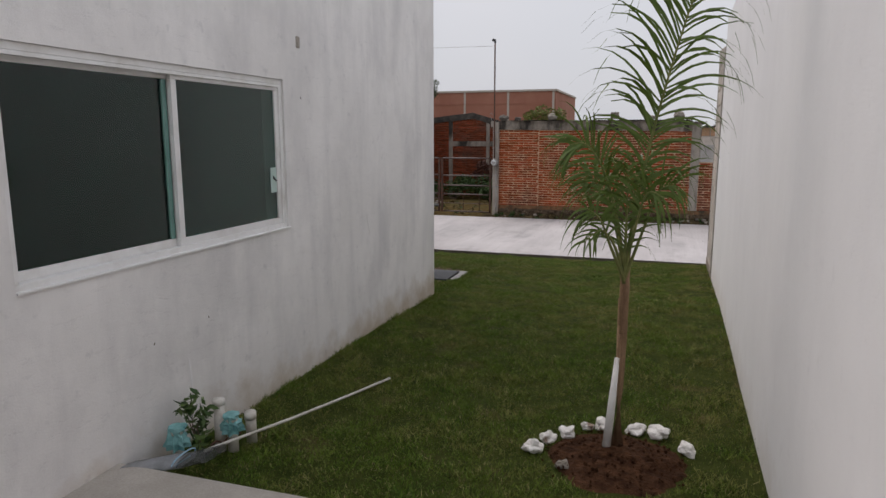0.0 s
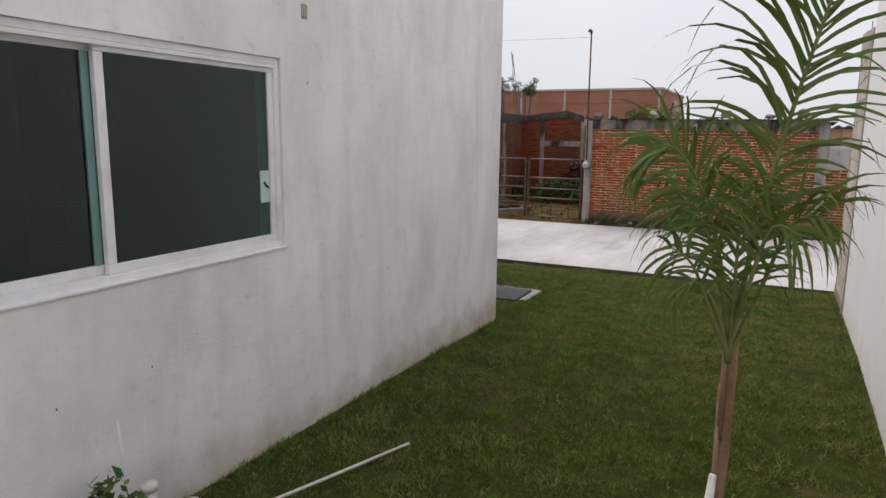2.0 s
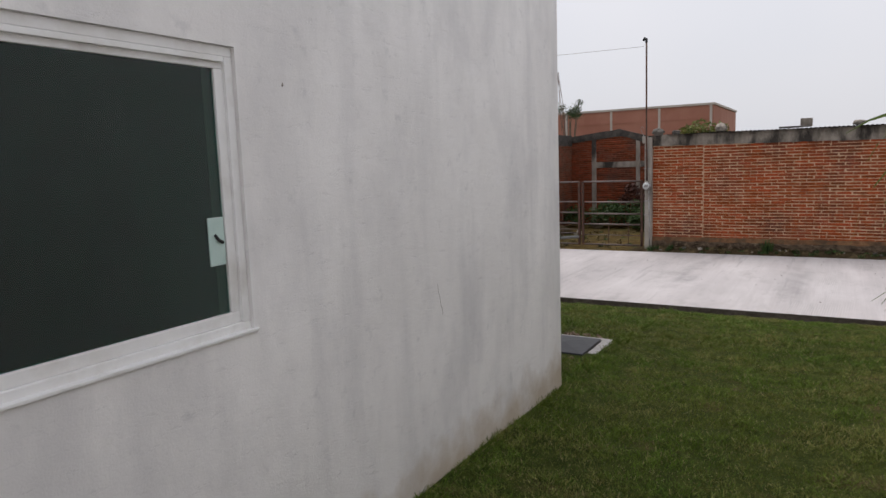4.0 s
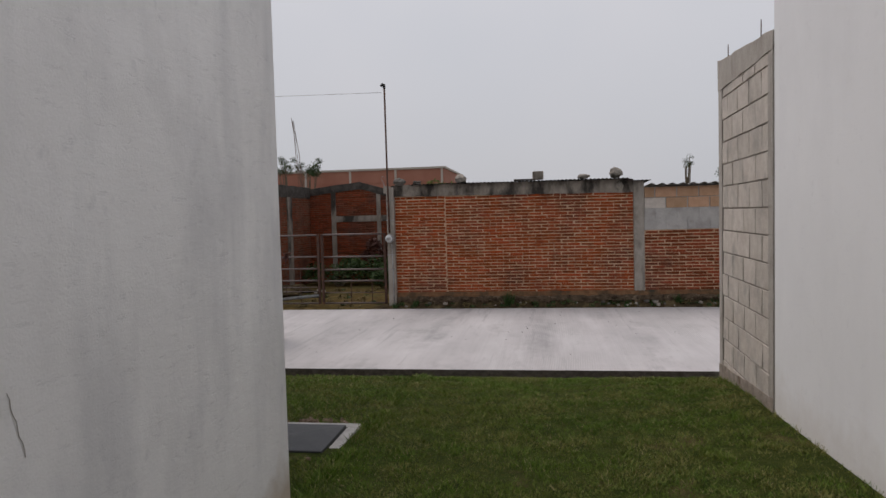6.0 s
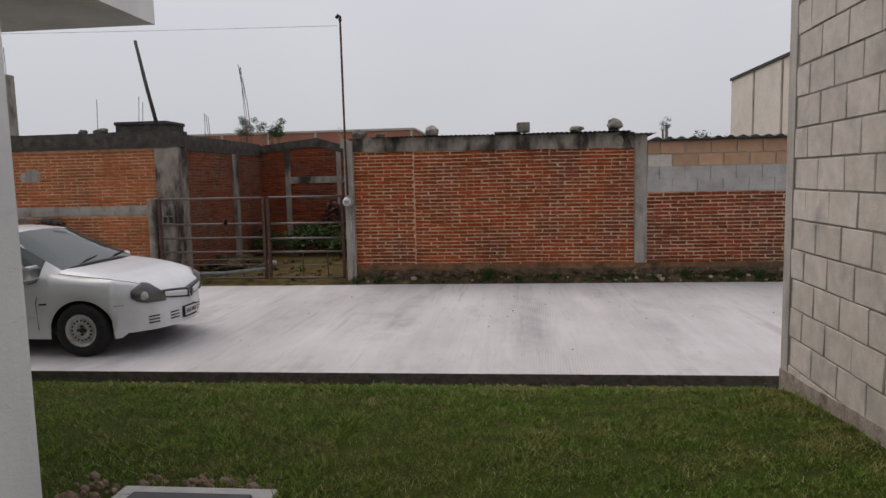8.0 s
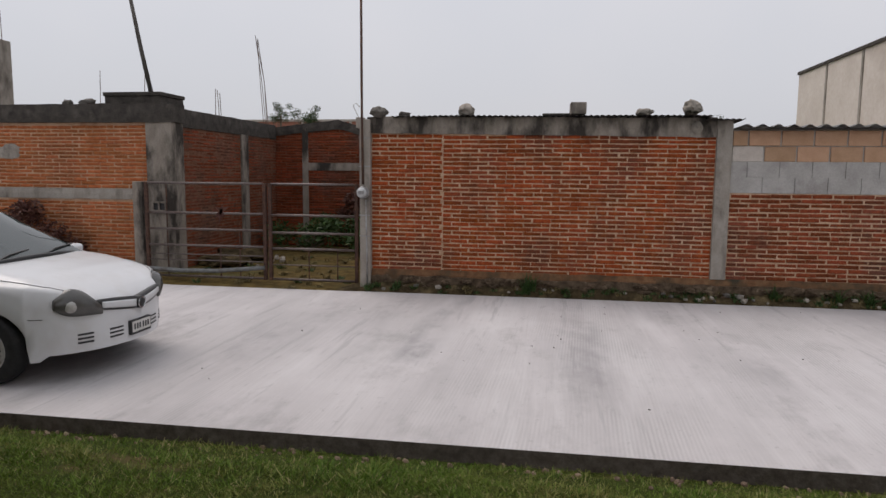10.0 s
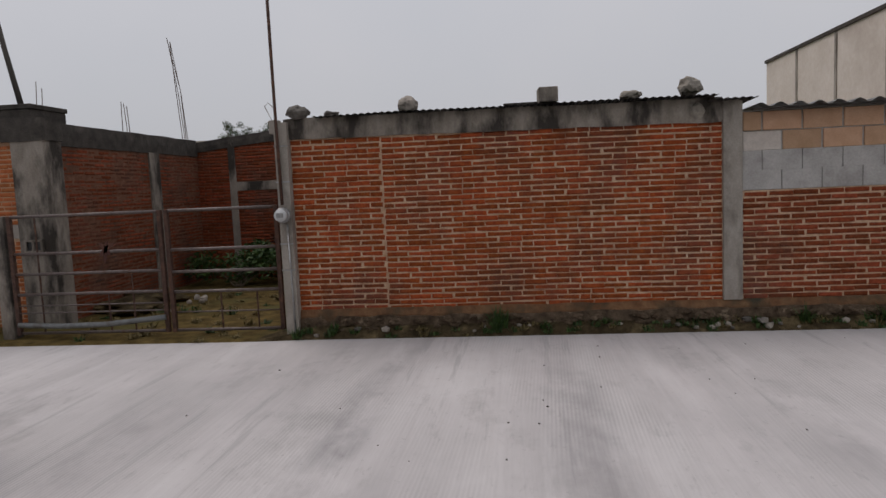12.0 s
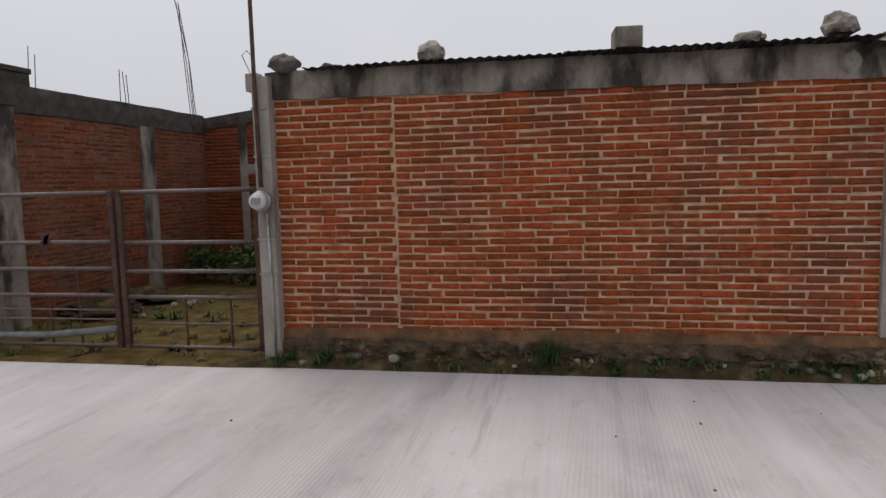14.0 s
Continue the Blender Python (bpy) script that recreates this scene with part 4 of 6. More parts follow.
def build_palm():
    rnd = random.Random(5)
    bx, by, bz = -0.155, 3.66, -0.21
    palm = thing("palm", pose(bx, by, bz), "young palm with drooping green fronds and brown fibrous trunk", "palm tree")
    bm = tube([(0.0, 0.03, -0.03), (0.0, 0.03, 0.3), (0.01, 0.02, 0.62), (0.012, 0.015, 0.9), (0.0, 0.0, 1.1)], [0.034, 0.022, 0.019, 0.018, 0.017], 12)
    for v in bm.verts:
        v.co += Vector((0.006 * noise.noise(v.co * 23), 0.006 * noise.noise(v.co * 21 + Vector((5, 0, 0))), 0))
    part("trunk", bm, M_TRUNK, palm, "", True)
    bm = tube([(-0.055, -0.05, -0.02), (-0.035, -0.03, 0.24), (-0.018, -0.012, 0.50)], [0.024, 0.021, 0.013], 8)
    part("limewashed_stump", bm, M_LIME, palm, "whitewashed cut leaf base", True)
    for k in range(9):
        a, z = rnd.uniform(0, 6.28), rnd.uniform(0.3, 0.75)
        c, s = math.cos(a), math.sin(a)
        bm = tube([(0.012 * c, 0.02 + 0.012 * s, z), (0.017 * c, 0.02 + 0.017 * s, z + 0.2), (0.024 * c, 0.02 + 0.024 * s, z + rnd.uniform(0.32, 0.5))],
                  [0.012, 0.010, 0.005], 6)
        part("leaf_base", bm, M_TRUNK, palm, "", True)
    # fronds: points of the midrib, leaflet length, first leaflet's share of the way
    fronds = (
        (((0.0, 0, 1.0), (0.06, -0.02, 1.45), (0.16, -0.05, 1.95), (0.30, -0.10, 2.45), (0.50, -0.16, 2.8)), 0.46, 0.2, 66),
        (((0.0, 0, 0.98), (-0.05, -0.05, 1.28), (-0.12, -0.09, 1.52), (-0.21, -0.12, 1.66), (-0.29, -0.14, 1.66)), 0.27, 0.3, 30),
        (((0.0, 0, 0.95), (-0.06, 0.05, 1.22), (-0.14, 0.10, 1.42), (-0.24, 0.14, 1.50)), 0.25, 0.36, 26),
        (((0.0, 0, 0.98), (0.05, -0.08, 1.25), (0.10, -0.12, 1.42), (0.18, -0.16, 1.40)), 0.22, 0.34, 16),
        (((0.0, 0, 0.95), (0.0, -0.05, 1.25), (0.0, -0.08, 1.55)), 0.26, 0.26, 24),
        (((0.0, 0, 0.95), (0.03, 0.10, 1.25), (0.05, 0.2, 1.5), (0.1, 0.32, 1.55)), 0.22, 0.35, 9),
        (((0.0, 0, 0.94), (0.08, -0.02, 1.2), (0.15, -0.05, 1.42), (0.23, -0.08, 1.46)), 0.24, 0.38, 13),
        (((0.0, 0, 0.94), (-0.07, -0.08, 1.12), (-0.13, -0.13, 1.28), (-0.2, -0.17, 1.34)), 0.22, 0.4, 8),
        (((0.0, 0, 0.92), (-0.05, -0.06, 1.12), (-0.12, -0.12, 1.22), (-0.2, -0.17, 1.16)), 0.16, 0.55, 6),
    )
    for rib, length, start, count in fronds:
        pts = [Vector(p) for p in rib]

        def along(u):
            f = u * (len(pts) - 1)
            i = min(int(f), len(pts) - 2)
            a, b, c, d = pts[max(i - 1, 0)], pts[i], pts[i + 1], pts[min(i + 2, len(pts) - 1)]
            w = f - i
            return 0.5 * ((2 * b) + (c - a) * w + (2 * a - 5 * b + 4 * c - d) * w * w + (3 * b - a - 3 * c + d) * w ** 3)
        line = [along(k / 12) for k in range(13)]
        f = part("frond", tube(line, [0.011 - 0.0008 * k for k in range(13)], 6), M_PALM_STEM, palm, "", True)
        for k in range(count):
            u = min(1.0, start + (1 - start) * (k + rnd.uniform(0.0, 0.75)) / count)
            p, q = along(u), along(min(1, u + 0.02))
            d = (q - p).normalized()
            flank = d.cross(Vector((0.15, -1, 0.1))).normalized()
            for s in (-1, 1):
                way = (flank * s * rnd.uniform(0.6, 1.05) + d * rnd.uniform(0.65, 1.3) + Vector((rnd.uniform(-.15, .15), rnd.uniform(-0.45, 0.35), rnd.uniform(-0.05, 0.15))))
                ll = length * (0.7 + 0.45 * math.sin(math.pi * (u - start) / (1 - start) * 0.85 + 0.3)) * rnd.uniform(0.8, 1.1)
                ll *= 0.92 if (flank * s).x > 0 else 1.12
                side = way.cross(Vector((rnd.uniform(-.4, .4), -1, rnd.uniform(0.1, 0.7))))
                part("leaflet", leaf_bm(leaf_strip(p, way, side, ll, rnd.uniform(0.010, 0.0175) * (1 if length > 0.4 else 0.75), rnd.uniform(1.1, 3.6), 7)), M_PALM, f)


build_palm()


def build_mound():
    bm = bmesh.new()
    rings = []
    for i in range(9):
        r = i / 8
        ring = []
        for k in range(30):
            a = 2 * math.pi * k / 30
            x, y = -0.15 + 0.40 * r * math.cos(a) * (1 + 0.1 * math.sin(3 * a)), 3.54 + 0.42 * r * math.sin(a)
            z = ground_z(x, y) + 0.055 * (1 - r ** 2) + 0.03 * noise.noise(Vector((x * 9, y * 9, 1))) * (1 - r ** 3) + 0.015 * noise.noise(Vector((x * 25, y * 25, 1))) - 0.01 * r
            ring.append(bm.verts.new((x, y, z)))
        rings.append(ring)
    for a, b in zip(rings, rings[1:]):
        for k in range(30):
            bm.faces.new((a[k], a[(k + 1) % 30], b[(k + 1) % 30], b[k]))
    bmesh.ops.remove_doubles(bm, verts=bm.verts, dist=0.0005)
    rnd = random.Random(12)
    for k in range(260):
        a, r = rnd.uniform(0, 6.28), rnd.random() ** 0.6
        x, y, s = -0.15 + 0.41 * r * math.cos(a), 3.54 + 0.43 * r * math.sin(a), rnd.uniform(0.003, 0.0105) * (1.4 - 0.6 * r)
        z = ground_z(x, y) + 0.055 * (1 - r ** 2) + s * 0.2
        bmesh.ops.create_icosphere(bm, subdivisions=1, radius=s, matrix=pose(x, y, z, rnd.uniform(0, 90), rnd.uniform(0, 90), 0) @ Matrix.Diagonal((1.2, 1, 0.75, 1)))
    tagged(part("soil_mound", bm, M_SOIL), "dark turned soil heaped round the palm", "soil", kind="stuff")


build_mound()
for i, (x, y, s, turn) in enumerate(((-0.60, 3.52, 0.13, 10), (-0.55, 3.69, 0.11, 50), (-0.45, 3.80, 0.115, 100), (-0.34, 3.93, 0.085, 20), (-0.25, 3.98, 0.13, 80),
                                     (-0.06, 3.97, 0.125, 30), (0.07, 3.95, 0.13, 0), (0.22, 3.76, 0.115, 130), (-0.42, 3.38, 0.09, 60))):
    ob = part("edging_stone", rock(s * 0.92, s * 0.72, s * 0.58, i + 1, 0.45, 3), M_STONE_WHITE if i != 8 else M_STONE)
    ob.matrix_world = pose(x, y, ground_z(x, y) - 0.004, 0, 0, turn)
    tagged(ob, "limewashed stone edging the palm's soil ring" if i != 8 else "bare grey stone half sunk in the soil", "stone", "stones round the palm")


def leafy(name, m, label, category, clusters, count, size, material, stem_h=0.3, seed=1, stems=4, twig=0.008, group=""):
    """A shrub or tree crown: stems and many small bent leaves in uneven clumps. clusters: x, y, z, radius."""
    rnd = random.Random(seed)
    t = thing(name, m, label, category, group)
    bm = bmesh.new()
    for k in range(stems):
        cx, cy, cz, cr = clusters[k % len(clusters)]
        tube([(0.02 * k, 0, 0), (cx * 0.4 + rnd.uniform(-.03, .03) * stem_h, cy * 0.4, max(cz * 0.5, stem_h * 0.5)), (cx, cy, cz)], [twig, twig * 0.8, twig * 0.4], 5, bm)
    part("stems", bm, M_BARK, t)
    q = []
    for k in range(count):
        cx, cy, cz, cr = clusters[rnd.randrange(len(clusters))]
        d = Vector((rnd.gauss(0, 1), rnd.gauss(0, 1), rnd.gauss(0, 1))).normalized() * cr * rnd.random() ** 0.45
        p = Vector((cx, cy, cz)) + Vector((d.x, d.y, d.z * 0.8))
        a = Vector((rnd.gauss(0, 1), rnd.gauss(0, 1), rnd.gauss(0.2, 0.6))).normalized()
        b = a.cross(Vector((rnd.gauss(0, 1), rnd.gauss(0, 1), rnd.gauss(0, 1)))).normalized()
        s = size * rnd.uniform(0.6, 1.3)
        q.append((p - a * s, p - b * s * 0.38, p + a * s, p + b * s * 0.38))
    ob = new("foliage", quads_mesh("foliage", q, material))
    ob.parent = t
    return t


def weed(x, y, z, h, seed, material, label, count=26, spread=0.5):
    """A tuft of narrow leaves."""
    rnd = random.Random(seed)
    t = thing("weed", pose(x, y, z), label, "weed", "weeds along the wall")
    bm = bmesh.new()
    for k in range(count):
        a = rnd.uniform(0, 6.28)
        way = Vector((math.cos(a) * spread * rnd.random(), math.sin(a) * spread * rnd.random(), 1))
        leaf_bm(leaf_strip((rnd.uniform(-.05, .05), rnd.uniform(-.04, .04), -0.01), way, (-math.sin(a), math.cos(a), 0), h * rnd.uniform(0.5, 1.1), rnd.uniform(0.008, 0.02), rnd.uniform(0.4, 1.6), 3), bm)
    part("leaves", bm, material, t)


# ---- beside the patio: pipes, weed, net pole ----
def pipe_stub(x, y, z0, z1, lean, wrapped, label):
    p = thing("pipe_stub", pose(x, y, z0, lean, lean * 0.6, 0), label, "pipe", "capped pipe stubs")
    h = z1 - z0
    part("pipe", rod((0, 0, -0.03), (0, 0, h), 0.03, seg=16), M_PVC, p, "", True)
    part("collar", rod((0, 0, h - 0.03), (0, 0, h + 0.004), 0.034, seg=16), M_PVC, p, "", True)
    if wrapped:
        bm = bmesh.new()
        rings = []
        for i in range(8):
            u = i / 7
            ring = []
            for k in range(16):
                a = 2 * math.pi * k / 16
                r = 0.033 + 0.036 * abs(noise.noise(Vector((math.cos(a) * 4, math.sin(a) * 4, u * 5 + x * 9)))) + 0.03 * u * (k % 2) - 0.012 * (i == 2)
                ring.append(bm.verts.new((r * math.cos(a), r * math.sin(a), h + 0.012 - u * wrapped)))
            rings.append(ring)
        for a, b in zip(rings, rings[1:]):
            for k in range(16):
                bm.faces.new((a[k], a[(k + 1) % 16], b[(k + 1) % 16], b[k]))
        bm.faces.new(rings[0])
        part("wrap", bm, M_TEAL, p, "crumpled teal plastic wrap")
    return p


pipe_stub(-2.35, 2.72, -0.22, -0.01, 4, 0.12, "white pipe stub wrapped in teal plastic")
pipe_stub(-2.265, 2.96, -0.25, 0.05, -3, 0, "bare white pipe stub by the wall")
pipe_stub(-2.20, 2.985, -0.25, -0.03, 6, 0.10, "short pipe stub with a teal plastic wrap")
pipe_stub(-2.17, 3.12, -0.25, -0.05, 12, 0, "short leaning pipe stub by the wall")
leafy("weed_bush", pose(-2.36, 2.86, -0.22), "small green weed growing between the pipes", "weed",
      ((0, 0, 0.31, 0.07), (0.05, 0.02, 0.22, 0.07), (-0.02, 0.04, 0.12, 0.08), (0.07, -0.03, 0.10, 0.07), (0.0, -0.05, 0.26, 0.05)), 150, 0.032, M_WEED, 0.3, 3, 5, 0.004)


def build_net_pole():
    t = thing("net_pole", pose(-2.21, 2.62, -0.13), "white pole with a dark net bag, lying on the lawn", "pool net")
    part("pole", tube([(0.04, 0.08, 0.02), (0.18, 0.72, -0.05), (0.26, 1.15, -0.095), (0.385, 1.75, -0.145)], 0.009, 8), M_PVC, t, "dirty white pole", True)
    bm = tube([(0.02 + 0.004 * math.sin(k), 0.16 + 0.045 * k, 0.012 - 0.008 * k + 0.013 * math.sin(k * 2.1)) for k in range(7)], 0.005, 5)
    part("wire_tie", bm, M_BUSH_RED, t, "rusty wire tie")
    bm = bmesh.new()
    rings = []
    for i in range(9):
        u = i / 8
        ring = []
        for k in range(14):
            a = 2 * math.pi * k / 14
            w = 0.092 * (1 - 0.2 * u) * (1 + 0.25 * noise.noise(Vector((i * 0.8, math.cos(a) * 2, math.sin(a) * 2))))
            ring.append(bm.verts.new((0.10 - 0.30 * u + 0.02 * math.sin(5 * u), 0.09 - 0.28 * u + w * math.cos(a), 0.012 + max(-0.018, 0.03 * math.sin(a) * (1 - 0.3 * u) * (1 + 0.5 * noise.noise(Vector((i, k * 0.7, 3))))))))
        rings.append(ring)
    for a, b in zip(rings, rings[1:]):
        for k in range(14):
            f = bm.faces.new((a[k], a[(k + 1) % 14], b[(k + 1) % 14], b[k]))
            f.material_index = 0 if rings.index(a) < 3 else 1
    bm.faces.new(rings[-1])
    part("net_bag", bm, [M_NET, M_BAG], t, "dark net and clear plastic bag", True)
    rim = [Vector((-0.01, -0.015, 0.02)) + Vector((0.01 * math.sin(a), 0.09 * math.cos(a), max(-0.018, 0.034 * math.sin(a)))) for a in [2 * math.pi * k / 14 for k in range(15)]]
    part("rim", tube(rim, 0.004, 6), M_BLUE, t, "pale blue rim")


build_net_pole()


# ---- inspection cover in the lawn ----
def build_cover():
    z = -0.44
    c = thing("inspection_cover", pose(-2.97, 8.73, z), "black inspection cover in a concrete surround", "manhole cover")
    bm = bmesh.new()
    for x0, x1, y0, y1 in ((-0.43, 0.40, 0.29, 0.39), (-0.43, 0.40, -0.43, -0.33), (-0.43, -0.33, -0.33, 0.29), (0.31, 0.40, -0.33, 0.29)):
        box(x0, x1, y0, y1, -0.12, 0.0, 0.008, bm)
    part("surround", bm, M_CEMENT, c, "grey concrete surround")
    lid = part("lid", box(-0.325, 0.305, -0.325, 0.285, -0.06, 0.022, 0.01), M_COVER, c, "matt black lid")
    bm = bmesh.new()
    v = [bm.verts.new(p) for p in ((-0.305, -0.305, 0.0225), (0.285, -0.305, 0.0225), (0.285, 0.265, 0.0225), (-0.305, 0.265, 0.0225), (0, 0, 0.04))]
    for k in range(4):
        bm.faces.new((v[k], v[(k + 1) % 4], v[4]))
    part("raised_panel", bm, M_COVER, lid)


build_cover()
bm = bmesh.new()
rnd = random.Random(3)
for k in range(260):
    x, y = -3.75 + 1.1 * rnd.random(), 8.15 + 1.15 * rnd.random()
    if -3.42 < x < -2.55 and 8.28 < y < 9.14:
        continue
    s = rnd.uniform(0.012, 0.032)
    bmesh.ops.create_icosphere(bm, subdivisions=1, radius=s, matrix=pose(x, y, ground_z(x, y) + s * 0.3, rnd.uniform(0, 90), rnd.uniform(0, 90), 0) @ Matrix.Diagonal((1.3, 1, 0.6, 1)))
tagged(part("gravel", bm, M_GRAVEL), "loose brown gravel beside the inspection cover", "gravel", kind="stuff")
tagged(part("path_slab", box(-4.6, -3.62, 7.5, 8.62, -0.55, -0.405, 0.015), M_SLAB), "grey concrete path slab by the house front", "path", kind="structure")


# ---- meter post, mast and wire ----
def build_meter_post():
    t = thing("meter_post", pose(-4.115, 17.27, -0.6), "concrete post with a round electricity meter and tall mast", "utility post")
    bm = box(-0.075, 0.075, -0.07, 0.07, -0.1, 2.42, 0.008)
    part("post", bm, M_CONC, t, "rough grey concrete post")
    part("post_cap", box(-0.13, -0.02, -0.06, 0.05, 2.30, 2.45, 0.008), M_CONC, t)
    part("mast", tube([(-0.02, -0.095, 1.5), (-0.03, -0.095, 2.3), (-0.035, -0.09, 3.2), (-0.04, -0.085, 4.42)], 0.018, 10), M_RUST, t, "weathered steel mast", True)
    part("weather_head", tube([(-0.04, -0.085, 4.40), (-0.04, -0.09, 4.47), (-0.07, -0.10, 4.49), (-0.1, -0.105, 4.44)], 0.028, 8), M_TRIM, t, "black cable head", True)
    part("conduit", tube([(0.035, -0.083, 0.0), (0.03, -0.083, 0.6), (0.02, -0.083, 1.28)], 0.011, 8), M_GALV, t, "thin grey conduit", True)
    mt = part("meter", rod((-0.02, -0.072, 1.385), (-0.02, -0.12, 1.385), 0.088, seg=20), M_GALV, t, "round grey meter socket", True)
    part("meter_glass", rod((-0.02, -0.12, 1.385), (-0.02, -0.20, 1.385), 0.074, 0.066, seg=20), M_METERGLASS, mt, "clear meter dome", True)
    part("meter_dial", box(-0.062, 0.022, -0.207, -0.201, 1.36, 1.415, 0.003), M_GALV, mt, "grey dial plate")
    part("wire_stub", tube([(-0.1, 0.0, 2.44), (-0.2, 0.05, 2.62), (-0.16, 0.06, 2.66), (-0.1, 0.05, 2.6)], 0.005, 5), M_GALV, t)
    for z in (0.75, 1.05, 1.75, 2.15):
        part("strap", box(-0.082, 0.082, -0.079, -0.06, z, z + 0.015), M_GALV, t)


build_meter_post()
pts = []
for k in range(25):
    u = k / 24
    pts.append((-4.2 - 14 * u, 17.16 - 1.0 * u, 3.72 - 0.5 * 4 * u * (1 - u) * 0.1 + 0.2 * u))
tagged(part("power_wire", tube(pts, 0.0042, 5), M_GALV, smooth=True), "thin grey overhead wire from the mast", "cable")


# ---- gate ----
def bar(p, q, w, material, parent, name, label=""):
    """A square tube from p to q."""
    p, q = Vector(p), Vector(q)
    bm = bmesh.new()
    h = w / 2
    if abs(q.x - p.x) > abs(q.z - p.z):
        box(p.x, q.x, p.y - h, p.y + h, p.z - h, p.z + h, min(0.003, h * 0.3), bm)
    else:
        box(p.x - h, p.x + h, p.y - h, p.y + h, p.z, q.z, min(0.003, h * 0.3), bm)
    return part(name, bm, material, parent, label)


def gate_leaf(x0, x1, rails, thin, uprights, label):
    g = thing("gate_leaf", pose(x0, 17.4, -0.57), label, "gate", "gate leaves")
    L = x1 - x0
    for x in (0.025, L - 0.025):
        bar((x, 0, 0.0), (x, 0, 1.47), 0.05, M_RUST, g, "stile")
    for z in rails:
        part("rail", rod((0.04, 0, z), (L - 0.04, 0, z), 0.019, seg=10), M_RAIL, g, "", True)
    for z in thin:
        part("thin_rail", rod((0.04, 0, z), (L - 0.04, 0, z), 0.009, seg=8), M_RAIL, g, "", True)
    for u, z0, z1 in uprights:
        bar((L * u, 0.0, z0), (L * u, 0.0, z1), 0.016, M_RUST, g, "upright")
    return g


gl = gate_leaf(-7.68, -5.70, (0.02, 0.50, 0.75, 1.0, 1.455), (0.27, 0.36), ((0.18, 0.02, 1.45), (0.62, 0.02, 0.5), (0.78, 0.02, 0.75)), "rusty brown steel bar gate leaf, closed")
part("brace_pipe", tube([(0.05, -0.04, 0.13), (0.6, -0.05, 0.11), (1.2, -0.045, 0.12), (1.95, -0.04, 0.19)], 0.033, 10), M_PIPE, gl, "thick grey pipe along the bottom", True)
bm = bmesh.new()
for k, (a, l) in enumerate(((40, 0.13), (130, 0.10), (75, 0.09), (220, 0.11), (310, 0.08), (260, 0.15))):
    d = Vector((math.cos(radians(a)), 0, math.sin(radians(a))))
    leaf_bm(leaf_strip((1.26, -0.03, 1.03), d, (-d.z, 0, d.x), l * 1.25, 0.05, 0.5, 4), bm)
part("rag", bm, M_BUSH_RED, gl, "dry brown twig tied to the rail")
gate_leaf(-5.665, -4.27, (0.02, 0.485, 0.725, 0.99, 1.455), (0.24,), ((0.45, 0.02, 0.485), (0.77, 0.02, 0.485)), "rusty brown steel bar gate leaf, narrow and closed")
bm = box(-0.08, 0.08, -0.08, 0.08, -0.1, 1.5, 0.012)
ob = part("gate_post", bm, M_CONC_STAIN)
ob.matrix_world = pose(-7.80, 17.46, -0.6)
tagged(ob, "square grey concrete gate post", "post")

# electricity box on the corner column
mb = thing("meter_box", pose(-7.80, 17.985, 0.42), "small rusty white box frame fixed to the column", "box")
for x0, x1, z0, z1 in ((-0.13, 0.13, 0.12, 0.15), (-0.13, 0.13, -0.02, 0.01), (-0.13, -0.10, 0.01, 0.12), (0.10, 0.13, 0.01, 0.12), (-0.02, 0.01, 0.01, 0.12)):
    part("frame_bar", box(x0, x1, -0.03, 0.02, z0, z1, 0.003), M_CONC_STAIN, mb)
part("back", box(-0.1, 0.1, -0.005, 0.015, 0.01, 0.12), M_TRIM, mb, "dark recess")


# ---- roof sheets and things on the walls ----
def corrugated(name, x0, x1, y0, y1, z0, z1, pitch, depth, material, label, sag=0.0, seed=1):
    bm = bmesh.new()
    k = int((x1 - x0) / pitch * 6)
    rows = []
    for j in range(2):
        row = []
        for i in range(k + 1):
            x = x0 + (x1 - x0) * i / k
            z = depth * math.sin(2 * math.pi * (x - x0) / pitch) + sag * noise.noise(Vector((x * 0.9, seed, 0)))
            row.append(bm.verts.new((x, (y0, y1)[j] + 0.02 * noise.noise(Vector((x * 2, seed, j))), (z0, z1)[j] + z)))
        rows.append(row)
    for i in range(k):
        bm.faces.new((rows[0][i], rows[0][i + 1], rows[1][i + 1], rows[1][i]))
    bmesh.ops.solidify(bm, geom=bm.faces[:], thickness=0.006)
    return tagged(part(name, bm, material, smooth=True), label, "roof sheet")


for x0, x1, y, dz, s in ((-3.72, -1.55, 17.16, 0.0, 1), (-1.6, 0.62, 17.13, -0.006, 2)):
    corrugated("roof_sheet", x0, x1, y, 21.6, 1.862 + dz, 1.70 + dz, 0.076, 0.006, M_DARK_SHEET, "black tarred corrugated roof sheet", 0.02, s)
corrugated("roof_sheet", 0.5, 0.99, 17.1, 18.7, 1.80, 1.74, 0.076, 0.006, M_DARK_SHEET, "black tarred corrugated roof sheet, broken edge", 0.02, 4)
corrugated("metal_roof_sheet", 0.95, 6.4, 17.08, 21.6, 1.715, 1.60, 0.19, 0.022, M_GALV, "grey corrugated metal roof sheet", 0.012, 3)
# added dark strip that stands for the shadow gaps under the wavy edge
tagged(part("roof_gap_strip", box(0.95, 6.4, 17.16, 17.22, 1.67, 1.69), M_WOOD), "dark strip for the shadow gaps under the roof sheet", "batten")
part_z = 1.868
